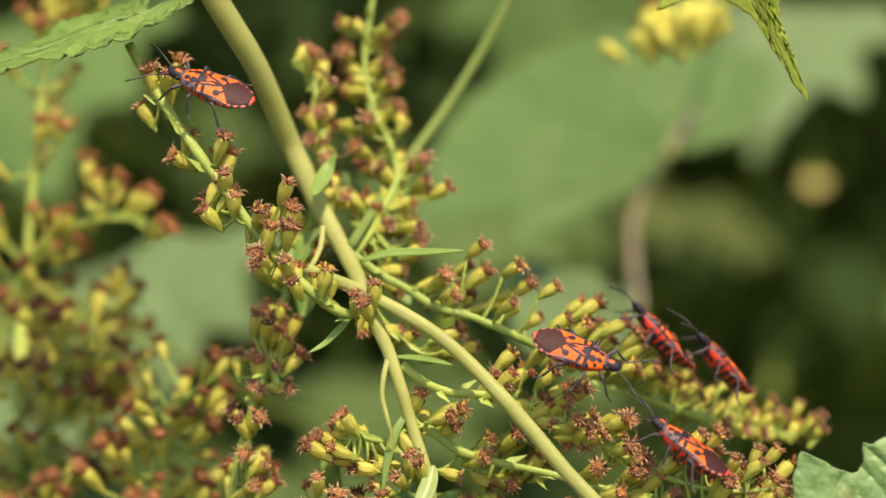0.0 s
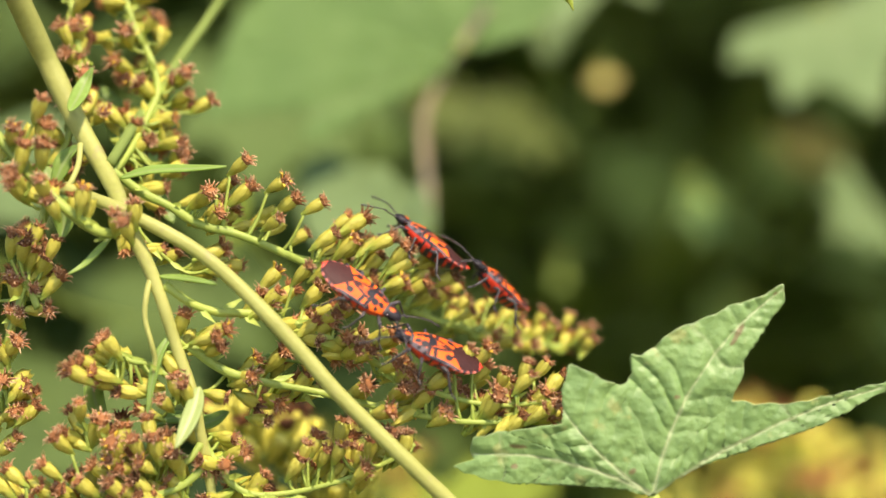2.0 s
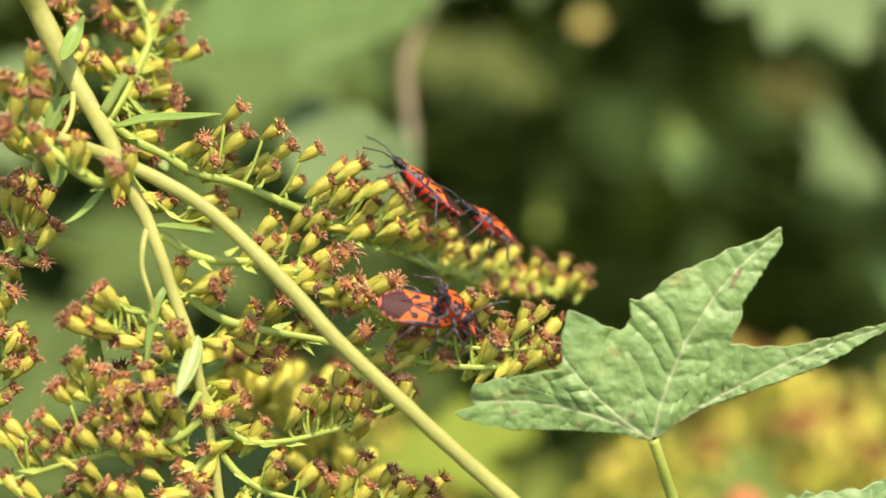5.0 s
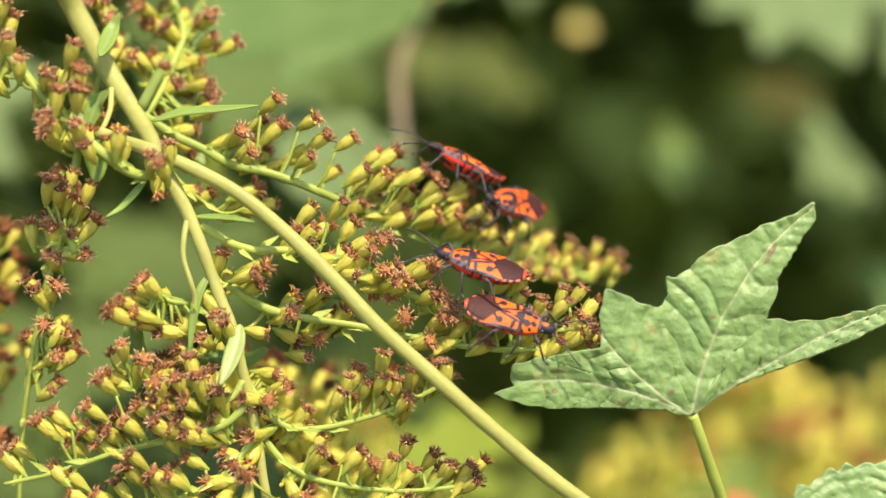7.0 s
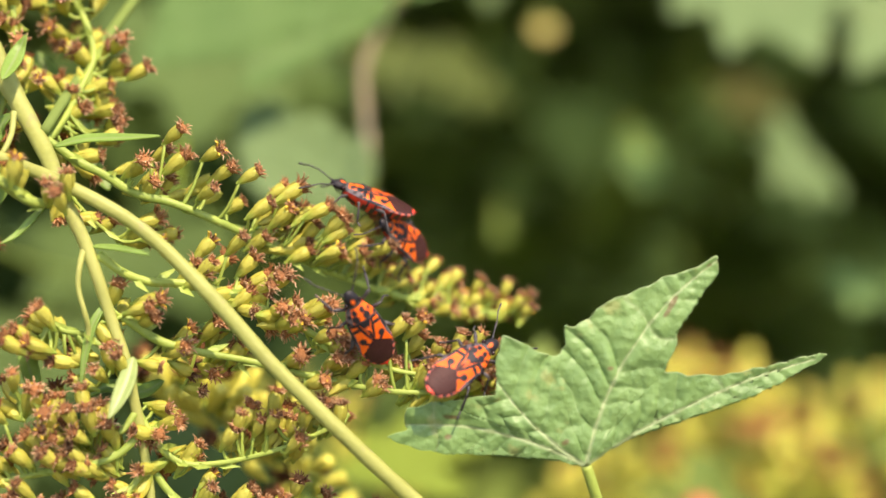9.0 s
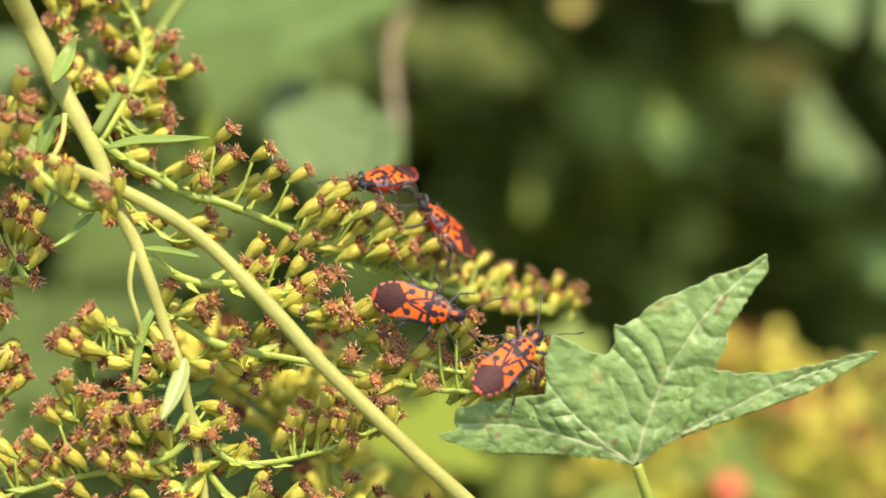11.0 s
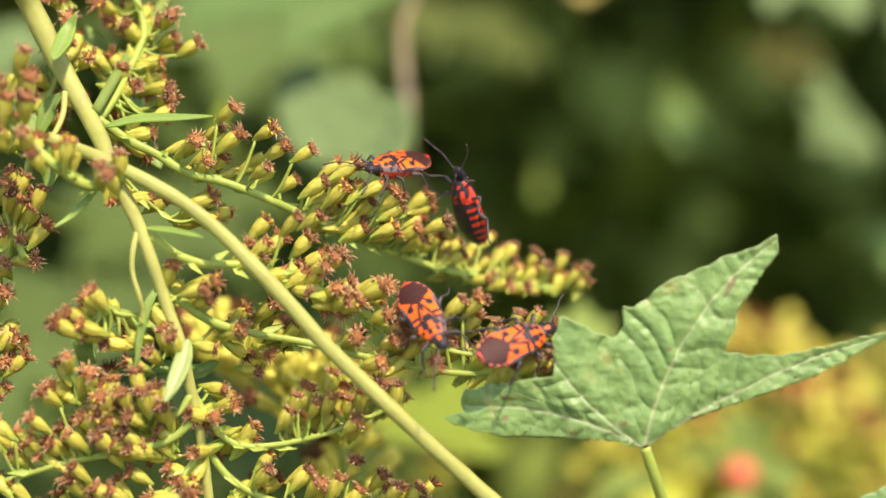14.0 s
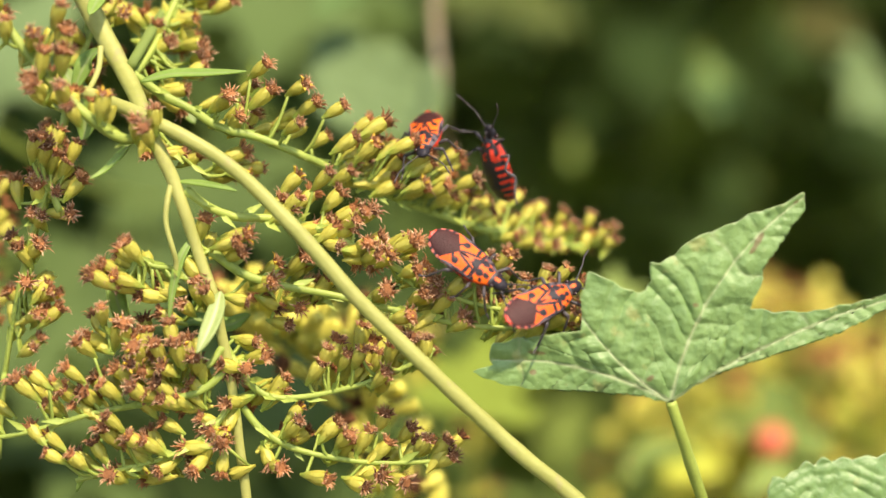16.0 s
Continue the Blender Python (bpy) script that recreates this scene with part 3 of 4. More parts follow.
raceme(rod, [(215, 318, -5), (185, 330, -6), (155, 322, -7), (110, 290, -8), (60, 245, -8), (10, 190, -8), (-60, 100, -8), (-130, 10, -8), (-195, -80, -8), (-250, -170, -8)],
       [(62, 88), (65, 125), (65, 168), (10, 140), (140, 245), (60, 235), (75, 270), (8, 240), (228, 268), (195, 295), (-69, 88), (-39, 110), (-99, 140), (-124, -8), (-62, 5), (-46, 32), (-162, 38), (11, 230), (-205, -125), (-185, -110), (-150, -140), (-225, -60)], 0.6, 0.62, -8, drift=(0.3, 0.8), extra=0.45, fill=0.4, size=1.02)
raceme(twin, [(60, 460, 3), (40, 420, 3), (20, 470, 3), (0, 540, 4), (-20, 640, 6), (-40, 760, 8), (-50, 900, 9)],
       [(28, 320), (62, 308), (92, 335), (35, 340), (18, 410), (98, 402), (78, 462), (10, 460), (25, 515), (-20, 400), (-30, 500), (0, 585), (40, 600), (20, 640), (60, 630), (15, 700), (-30, 600)], 0.45, 0.3, 3, drift=(-0.3, 0.5), extra=1.0)
raceme(twin, [(340, 640, -1), (300, 590, -2), (262, 562, -2), (225, 555, -3), (185, 530, -3)],
       [(178, 512), (162, 522), (115, 572), (135, 553), (152, 572), (165, 592), (205, 607), (240, 640), (300, 578), (316, 592)], 0.4, 0.26, -3)
raceme(twin, [(352, 700, -1), (320, 735, -2), (255, 722, -3), (190, 700, -3), (130, 665, -3)],
       [(135, 627), (118, 690), (175, 662), (186, 684), (192, 702), (230, 695), (290, 680), (265, 690), (240, 735), (205, 745), (215, 665), (255, 655), (300, 720)], 0.42, 0.28, -3, drift=(0.3, 0.7))
raceme(twin, [(362, 735, -1), (310, 780, -2), (220, 800, -2), (120, 820, -2), (20, 850, -2), (-80, 870, -2)],
       [(155, 735), (70, 738), (60, 775), (48, 765), (30, 800), (130, 765), (235, 765), (295, 760), (345, 730), (375, 752), (90, 690), (-20, 760), (-60, 800), (5, 745), (185, 770), (100, 780), (260, 790)], 0.45, 0.3, -2)
raceme(twin, [(375, 790, 0), (330, 850, -1), (270, 890, -1), (190, 915, -1), (90, 940, -1)],
       [(360, 800), (310, 825), (145, 825), (240, 830), (220, 850), (210, 868), (35, 855), (355, 850), (350, 872), (285, 880), (120, 870), (75, 890), (180, 860), (300, 920), (230, 925), (350, 930), (150, 930)], 0.42, 0.28, -1)
raceme(twin, [(190, 215, 6), (222, 170, 10), (252, 110, 14), (270, 60, 16), (255, 0, 18), (225, -60, 19), (205, -140, 20), (210, -230, 20), (225, -320, 20)],
       [(190, 8), (212, 40), (235, 45), (320, 28), (368, 78), (302, 112), (178, 97), (213, 103), (265, 150), (235, 170), (312, 158), (318, 176), (320, 195), (285, 240), (278, 277), (165, -175), (240, -190), (176, -120), (256, -118), (245, -155), (150, -232), (270, -235), (266, -75), (201, -48), (150, -33)], 0.5, 0.4, 16, drift=(0.1, 0.3), fill=2.0)
raceme(twin, [(215, 262, 4), (240, 320, 5), (290, 370, 6), (330, 400, 8)],
       [(240, 350), (215, 357), (280, 352), (310, 355), (365, 375), (425, 378), (390, 350)], 0.3, 0.2, 6)

behind_line = [(60, 330, 9), (80, 240, 10), (110, 150, 11), (132, 60, 12), (120, -60, 13), (90, -180, 14)]
raceme(twin, behind_line, random_tips(behind_line, 20, (-30, 50), 60, 71), 0.5, 0.4, 11, drift=(0.1, 0.5), fill=1.6)

for pts, w, lab in (([(203, 226, 2), (260, 213, 1), (330, 211, -1), (392, 208, -3)], 0.75, "narrow green leaflet on the stem"),
                    ([(272, 404, -3), (310, 408, -5), (345, 414, -7), (376, 421, -8)], 0.5, "narrow green leaflet on the stem"),
                    ([(348, 600, -3), (338, 640, -5), (322, 680, -7), (306, 712, -8)], 1.05, "pale green oval leaflet"),
                    ([(188, 335, -4), (165, 360, -5), (140, 385, -5), (112, 402, -6)], 0.45, "narrow green leaflet on the stem"),
                    ([(300, 500, -2), (275, 545, -3), (262, 600, -3), (255, 660, -3)], 0.55, "narrow green leaflet on the stem"),
                    ([(112, 108, -1), (128, 78, 3), (140, 52, 5), (152, 26, 5)], 1.0, "green leaflet behind the stem"),
                    ([(128, 170, 3), (108, 190, 4), (95, 215, 4), (80, 255, 4)], 1.2, "green leaflet behind the stem"),
                    ([(440, 560, 2), (480, 545, 4), (520, 548, 5), (560, 560, 6)], 0.7, "green leaflet in the panicle"),
                    ([(165, 50, 26), (195, 105, 26), (212, 165, 26), (205, 225, 24)], 1.8, "broader green leaflet behind the stem"),
                    ([(262, 200, 26), (245, 145, 27), (258, 85, 27), (262, 60, 27)], 1.5, "broader green leaflet behind the stem"),
                    ([(60, 200, 6), (92, 250, 6), (104, 300, 7), (100, 335, 7)], 1.6, "broader green leaflet behind the stem"),
                    ([(300, 300, 14), (270, 260, 15), (225, 235, 15), (200, 232, 15)], 1.2, "broader green leaflet behind the stem"),
                    ([(400, 640, 5), (360, 660, 6), (300, 650, 7), (260, 670, 7)], 1.2, "green leaflet in the panicle"),
                    ([(180, 560, 4), (160, 600, 5), (170, 650, 6), (160, 690, 6)], 1.2, "green leaflet in the panicle"),
                    ([(130, 880, 0), (125, 850, 1), (110, 905, 2), (90, 960, 3)], 0.9, "green leaflet in the panicle")):
    lance([P(*q) for q in pts], w * MM, lab, rod, M_OVAL if "pale" in lab else None)

# ---- the lobed leaf beside the panicle ----
foot = P(1151, 793, -5)
swaying = [rod, twin]


def fold_in(r, ang):
    """The lower margins of the blade draw in towards its foot."""
    ang += 30 * math.exp(-r / 0.31) * max(0.0, min(1.0, (75 - ang) / 50))
    return ang - 25 * math.exp(-r / 0.30) * max(0.0, min(1.0, (ang - 130) / 42))


sway_leaf = broad_leaf("lobed_leaf", foot, (1, -0.02, 0), (0, -0.14, 1),
           [(16, 0.06), (21, 0.2), (21.6, 0.45), (21.8, 0.66), (21.8, 0.88), (22.4, 1.12), (24.2, 1.40), (25.2, 1.33), (28.1, 1.055), (32.1, 0.855), (39.4, 0.72), (48.4, 0.64),
            (51.8, 0.69), (51.9, 0.76), (55.8, 0.85), (57.4, 0.93), (57.5, 1.07), (56.2, 1.24), (58.2, 1.30), (60.8, 1.20), (66.3, 1.09), (74.4, 0.955), (83.4, 0.866), (88.9, 0.779), (95, 0.735),
            (98.6, 0.75), (98.9, 0.66), (103.3, 0.607), (108.6, 0.607), (114.2, 0.67), (119.6, 0.773), (122.8, 0.81), (127.7, 0.758), (136, 0.66), (142.4, 0.611), (147, 0.66), (155.2, 0.788), (163, 0.985),
            (166.7, 0.99), (170, 0.95), (173, 1.06), (175.5, 0.9), (177, 0.756), (177.5, 0.45), (179, 0.2), (184, 0.05)],
           330 * GRID, M_LEAF, "fresh green lobed leaf with toothed edge and pale veins", [(24.6, 1.34, 0.2), (57.4, 1.30, 0.42), (134, 0.78, 0.25), (168, 1.0, -0.3)], steps=620, rings=84, nteeth=52, teeth=0.011,
           stalk=[foot, P(1166, 840, -4), P(1182, 890, -2), P(1215, 990, 2), P(1240, 1080, 4), (0.06, 0.03)], r_stalk=0.72, seed=3, cup=-0.05, droop=0.02, puff=0.62, ribs=6.8, warp=fold_in,
           scars=[(0.45, 0.86, 0.045, 0.014, 57), (0.42, 0.81, 0.03, 0.010, 50), (0.12, 0.52, 0.014, 0.010, 0), (-0.11, 0.13, 0.022, 0.012, 30), (-0.71, 0.26, 0.05, 0.012, -8), (-0.73, 0.15, 0.018, 0.014, 0), (0.70, 1.08, 0.02, 0.012, 50), (0.64, 1.06, 0.015, 0.008, 20)])
foot = P(1550, 1150, -8)
star = [(-20, 0.1), (-5, 0.8), (12, 1.0), (25, 0.65), (38, 0.8), (50, 1.05), (62, 0.75), (75, 0.85), (90, 1.2), (105, 0.85), (118, 0.75), (130, 1.05), (142, 0.8), (155, 0.65), (168, 1.0), (185, 0.8), (200, 0.1)]
five = [(12, 0.9), (50, 0.98), (90, 1.1), (130, 0.98), (168, 0.9)]
swaying.append(sway_leaf)
sway_leaf = broad_leaf("lobed_leaf", foot, (1, 0.05, 0.03), (0.0, 0.12, 1), [(-20, 0.1), (-5, 0.7), (15, 1.0), (35, 0.95), (60, 1.1), (72, 1.2), (84, 1.16), (95, 1.08), (108, 1.12), (122, 1.2), (136, 1.26), (146, 1.05), (160, 0.8), (175, 0.9), (190, 0.5), (200, 0.1)], 232 * GRID, M_LEAF, "green lobed leaf low beside the panicle", five, seed=5, teeth=0.05, nteeth=34, steps=300, rings=50, puff=0.7,
           stalk=[foot, P(1500, 1190, -4), P(1530, 1240, 0), (0.10, 0.05)])
# leaf above, its lobe hanging down into view
foot = P(840, -420, -4)
swaying.append(sway_leaf)
sway_leaf = broad_leaf("hanging_leaf", foot, (1, 0, 0), (0, -0.25, 1), [(-150, 0.1), (-120, 1.0), (-95, 0.7), (-75, 0.85), (-68, 1.0), (-65, 1.35), (-62.5, 1.92), (-60.5, 1.5), (-57.5, 1.1), (-46, 0.85), (-30, 1.1), (0, 0.9), (40, 0.1)],
           200 * GRID, M_GLOW, "sunlit yellow-green leaf hanging above the panicle", [(-63, 1.85), (-30, 1.0), (-120, 0.9)], seed=8, teeth=0.02, nteeth=50, puff=0.3)
foot = P(-120, -275, -6)
swaying.append(sway_leaf)
sway_leaf = broad_leaf("serrate_leaf", foot, (-0.93, -0.1, -0.36), (0.1, 0.75, 0.5), [(-60, 0.1), (-42, 0.45), (-24, 0.8), (0, 1.35), (24, 0.8), (44, 0.45), (70, 0.1)],
           360 * GRID, M_LANCE, "green toothed leaf seen almost edge-on", [(0, 1.3)], seed=9, teeth=0.03, puff=0.8)

swaying.append(sway_leaf)


# ---- bugs ----
BUG = 1.1 * MM   # the bug is drawn in millimetres, a little small


def half_width(x):
    return 1.06 * float(np.interp(x, [-5.8, -5.65, -5.2, -4.2, -2.8, -1, 0.5, 1.3, 2.4, 3.3, 3.6], [0.05, 0.55, 1.15, 1.7, 2.02, 2.05, 1.92, 1.82, 1.42, 0.95, 0.8]))


def crest(x):
    return float(np.interp(x, [-5.8, -4.5, -2.0, 0.5, 1.4, 2.4, 3.6], [0.22, 0.42, 0.72, 0.92, 1.0, 0.9, 0.55]))


def shield(name, x0, x1, inner, outer, lift, material, spots, nx=40, ny=26, edge=0.0):
    """A patch of the back between two edges, with rounded rim; spots are its black marks."""
    verts, faces, mark, rim = [], [], [], []
    for i in range(nx + 1):
        x = x0 + (x1 - x0) * i / nx
        for j in range(ny + 1):
            f = j / ny
            y = inner(x) + (outer(x) - inner(x)) * f
            w = half_width(x) + 0.02
            z = crest(x) * (1 - 0.72 * min(1.0, (y / w) ** 2)) + lift
            if i in (0, nx) or j in (0, ny):
                z -= 0.07
            verts.append(Vector((x, y, z)) * BUG)
            mark.append(blot(x, abs(y), spots))
            rim.append(1.0 if edge and (f > 0.81 or i <= 2 or i == nx or (edge > 1 and j <= 1)) else 0.0)
    for i in range(nx):
        for j in range(ny):
            a = i * (ny + 1) + j
            q = (a, a + 1, a + ny + 2, a + ny + 1)
            faces.append(q)
    return mesh(name, verts, faces, material, True, {"mark": mark, "edge": rim})


def belly_mesh():
    verts, faces, mark = [], [], []
    nx, nk = 110, 36
    for i in range(nx + 1):
        x = -5.95 + 9.5 * i / nx
        w = half_width(max(-5.8, x)) * float(np.interp(x, [-6, -3, 0], [0.86, 0.92, 0.97]))
        if x <= -5.9:
            w = 0.1
        deep = float(np.interp(x, [-5.95, -5.0, -3, 0, 2, 3.55], [0.1, 1.0, 1.85, 2.05, 1.7, 0.9]))
        band = 1.0 if (x < 1.2 and (x + 6) % 1.05 < 0.66) else 0.0
        for k in range(nk):
            a = 2 * math.pi * k / nk
            y, z = w * math.cos(a), (0.18 if math.sin(a) > 0 else deep) * math.sin(a) + crest(x) * 0.22
            verts.append(Vector((x, y, z)) * BUG)
            s = -math.sin(a)
            m_ = 0.0
            if x < 1.2:
                m_ = band if s > 0.18 else 0.0
                if -0.3 < s < 0.2:
                    m_ = 1.0 if (x + 6) % 1.05 < 0.30 else 0.0
                if s > 0.82:
                    m_ = 1.0
            else:
                m_ = 1.0 if (s > 0.35 and noise.noise(Vector((x * 1.3, s * 3, y))) > -0.12) else 0.0
            mark.append(m_)
    for i in range(nx):
        for k in range(nk):
            a, b = i * nk + k, i * nk + (k + 1) % nk
            faces.append((a, b, b + nk, a + nk))
    faces += [tuple(reversed(range(nk))), tuple(range(nx * nk, nx * nk + nk))]
    return mesh("abdomen", verts, faces, M_BELLY, True, {"mark": mark})


def ball(name, c, r, material, spots=None, n=14):
    verts, faces, mark = [], [], []
    for i in range(n + 1):
        u = math.pi * i / n
        for k in range(n):
            a = 2 * math.pi * k / n
            p = Vector((c[0] + r[0] * math.cos(u), c[1] + r[1] * math.sin(u) * math.cos(a), c[2] + r[2] * math.sin(u) * math.sin(a)))
            verts.append(p * BUG)
            mark.append(1.0 - blot(p.x, p.y, spots) if spots and math.sin(a) > 0 else 1.0)
    for i in range(n):
        for k in range(n):
            a, b = i * n + k, i * n + (k + 1) % n
            faces.append((a, a + n, b + n, b))
    return mesh(name, verts, faces, material, True, {"mark": mark})


def jointed(name, pts, radii):
    """A leg or feeler: straight segments with slightly swollen joints."""
    h = Heap()
    for i in range(len(pts) - 1):
        a, b = Vector(pts[i]), Vector(pts[i + 1])
        m1, m2 = a.lerp(b, 0.15), a.lerp(b, 0.8)
        line = [a, m1, a.lerp(b, 0.5), m2, b]
        r = radii[i]
        v, f = [], []
        d = (b - a).normalized()
        s = d.orthogonal().normalized()
        u = d.cross(s)
        for p, q in zip(line, (0.8, 0.9, 1.0, 1.1, 0.85)):
            for k in range(6):
                an = k * math.pi / 3
                v.append((p + r * q * (math.cos(an) * s + math.sin(an) * u)) * BUG)
        for i2 in range(4):
            for k in range(6):
                x, y = i2 * 6 + k, i2 * 6 + (k + 1) % 6
                f.append((x, y, y + 6, x + 6))
        f += [tuple(reversed(range(6))), tuple(range(24, 30))]
        h.add(v, f)
    return h.mesh(name, M_LEG)


def seed_bug():
    """A red and black seed bug, 11 mm long, its head along +x and its back along +z."""
    bug = new("seed_bug")
    part("abdomen", belly_mesh(), bug, "red abdomen banded with black")
    part("pronotum", shield("pronotum", 1.25, 3.55, lambda x: -half_width(x), half_width, 0.10, M_SHELL,
         [(1.75, 0.68, 0.52, 0.42, 0), (2.6, 0.48, 0.40, 0.30, 15), (3.42, 0.0, 0.32, 1.2, 0), (1.4, 1.75, 0.36, 0.28, 0), (2.3, 1.25, 0.24, 0.2, 0), (1.2, 0.6, 0.15, 1.2, 0)], 44, 60, edge=0.5), bug, "orange pronotum with black patches")
    part("scutellum", shield("scutellum", -0.35, 1.3, lambda x: -0.92 * max(0.02, (x + 0.4) / 1.7), lambda x: 0.92 * max(0.02, (x + 0.4) / 1.7), 0.17, M_SHELL,
         [(0.75, 0.42, 0.95, 0.42, -22), (1.0, 0.0, 0.75, 0.9, 0)], 30, 30, edge=2.0), bug, "black scutellum with orange tip")
    for sgn, lift in ((1, 0.09), (-1, 0.11)):
        spots = [(-0.2, 0.58, 1.6, 0.17, 16), (-1.4, 1.2, 0.47, 0.40, 10), (0.28, 1.3, 0.25, 0.55, 10), (1.05, 1.2, 0.18, 0.8, 0), (-1.0, 0.02, 0.8, 0.15, 0), (-2.15, 0.62, 0.18, 0.75, -38), (0.1, 2.02, 1.4, 0.2, 3)]
        part("forewing", shield("forewing", -3.3, 1.25, lambda x, s=sgn: s * max(0.02, (x + 0.4) / 1.7 * 0.84 if x > -0.4 else (0.02 if x > -1.6 else min(half_width(x) - 0.1, (-1.6 - x) * 1.3))),
             lambda x, s=sgn: s * (half_width(x) - 0.02), lift, M_SHELL, spots, 76, 40, edge=2.0), bug, "orange forewing with black spots")
    part("wing_membrane", shield("wing_membrane", -5.4, -1.4, lambda x: -max(0.06, min(half_width(x) - 0.21, 1.95)), lambda x: max(0.06, min(half_width(x) - 0.21, 1.95)), 0.05, M_WING, [], 24, 20), bug, "dark brown folded wing membrane")
    for sgn in (1, -1):
        part("abdomen_rim", shield("abdomen_rim", -5.7, -2.2, lambda x, s=sgn: s * max(0.02, half_width(x) - 0.7), lambda x, s=sgn: s * (half_width(x) + 0.06), -0.02, M_RIM,
             [(-5.3 + 0.8 * k, half_width(-5.3 + 0.8 * k) - 0.1, 0.20, 0.5, 0) for k in range(5)], 60, 8), bug, "pink abdomen rim with black beads")
    skull = part("head", ball("head", (4.1, 0, 0.32), (1.25, 0.86, 0.6), M_SHELL, [(3.95, 0, 0.6, 0.22, 0)]), bug, "black head with an orange streak")
    part("collar", ball("collar", (3.35, 0, 0.25), (0.5, 0.95, 0.6), M_LEG), bug)
    for sgn in (1, -1):
        part("eye", ball("eye", (3.75, 0.86 * sgn, 0.45), (0.3, 0.28, 0.3), M_EYE, n=8), skull, "dark round eye")
        part("antenna", jointed("antenna", [(4.8, 0.4 * sgn, 0.3), (5.4, 0.85 * sgn, 0.35), (6.9, 1.9 * sgn, 0.5), (8.0, 2.8 * sgn, 0.2), (9.3, 3.4 * sgn, -0.3)], (0.12, 0.085, 0.085, 0.11)), bug, "black jointed antenna")
        part("leg", jointed("leg", [(2.7, 0.6 * sgn, -0.3), (3.9, 2.4 * sgn, 0.05), (5.0, 3.0 * sgn, -1.8), (5.7, 3.2 * sgn, -2.2)], (0.22, 0.14, 0.11)), bug, "black front leg")
        part("leg", jointed("leg", [(1.4, 0.8 * sgn, -0.6), (1.6, 2.8 * sgn, -0.05), (1.1, 3.6 * sgn, -1.9), (0.6, 4.1 * sgn, -2.2)], (0.22, 0.14, 0.11)), bug, "black middle leg")
        part("leg", jointed("leg", [(0.2, 0.8 * sgn, -0.8), (-1.7, 2.7 * sgn, 0.0), (-3.0, 3.8 * sgn, -1.9), (-3.9, 4.3 * sgn, -2.2)], (0.24, 0.15, 0.11)), bug, "black hind leg")
    part("beak", jointed("beak", [(4.9, 0, 0.1), (4.3, 0, -0.5), (2.4, 0, -0.95)], (0.12, 0.08)), bug, "thin black beak")
    return bug


def stance(a, b, d, heading, tilt, bank):
    """The pose of a bug: place on the plan sheet, the way its head points there, how far it nods towards the viewer, and how far its back turns to the viewer."""
    th, ti, ba = radians(heading), radians(tilt), radians(bank)
    ex = Vector((math.cos(th) * math.cos(ti), -math.sin(ti), math.sin(th) * math.cos(ti)))
    view = Vector((0, -1, 0))
    v = (view - ex * view.dot(ex)).normalized()
    p = v.cross(ex)
    if p.z < 0:
        p = -p
    ez = math.cos(ba) * p + math.sin(ba) * v
    ey = ez.cross(ex)
    m = Matrix((ex, ey, ez)).transposed().to_4x4()
    m.translation = P(a, b, d)
    return m


first = seed_bug()
tagged(first, "red and black seed bug on the upper flower branch", "insect", "seed bugs on the goldenrod")
bugs = [first] + [copy_thing(first, Matrix.Identity(4)) for _ in range(4)]
for b_, lab in zip(bugs[1:], ("red and black seed bug behind the first one", "orange and black seed bug on the middle flower branch", "orange and black seed bug beside another one", "red and black seed bug high on the stem")):
    tagged(b_, lab)

# ---- what grows behind ----
def tuffet(box):
    """Keeps what lies within an uneven rounded body that fills a box."""
    x0, x1, y0, y1, z0, z1 = box
    def inside(p, rnd):
        u = (2 * p.x - x0 - x1) / (x1 - x0), (2 * p.y - y0 - y1) / (y1 - y0), (2 * p.z - z0 - z1) / (z1 - z0)
        lump = noise.noise(p * 9) + 0.5 * noise.noise(p * 25)
        return u[0] ** 4 + u[1] ** 4 + abs(u[2]) ** 3 < 1.0 + 0.6 * lump
    return inside


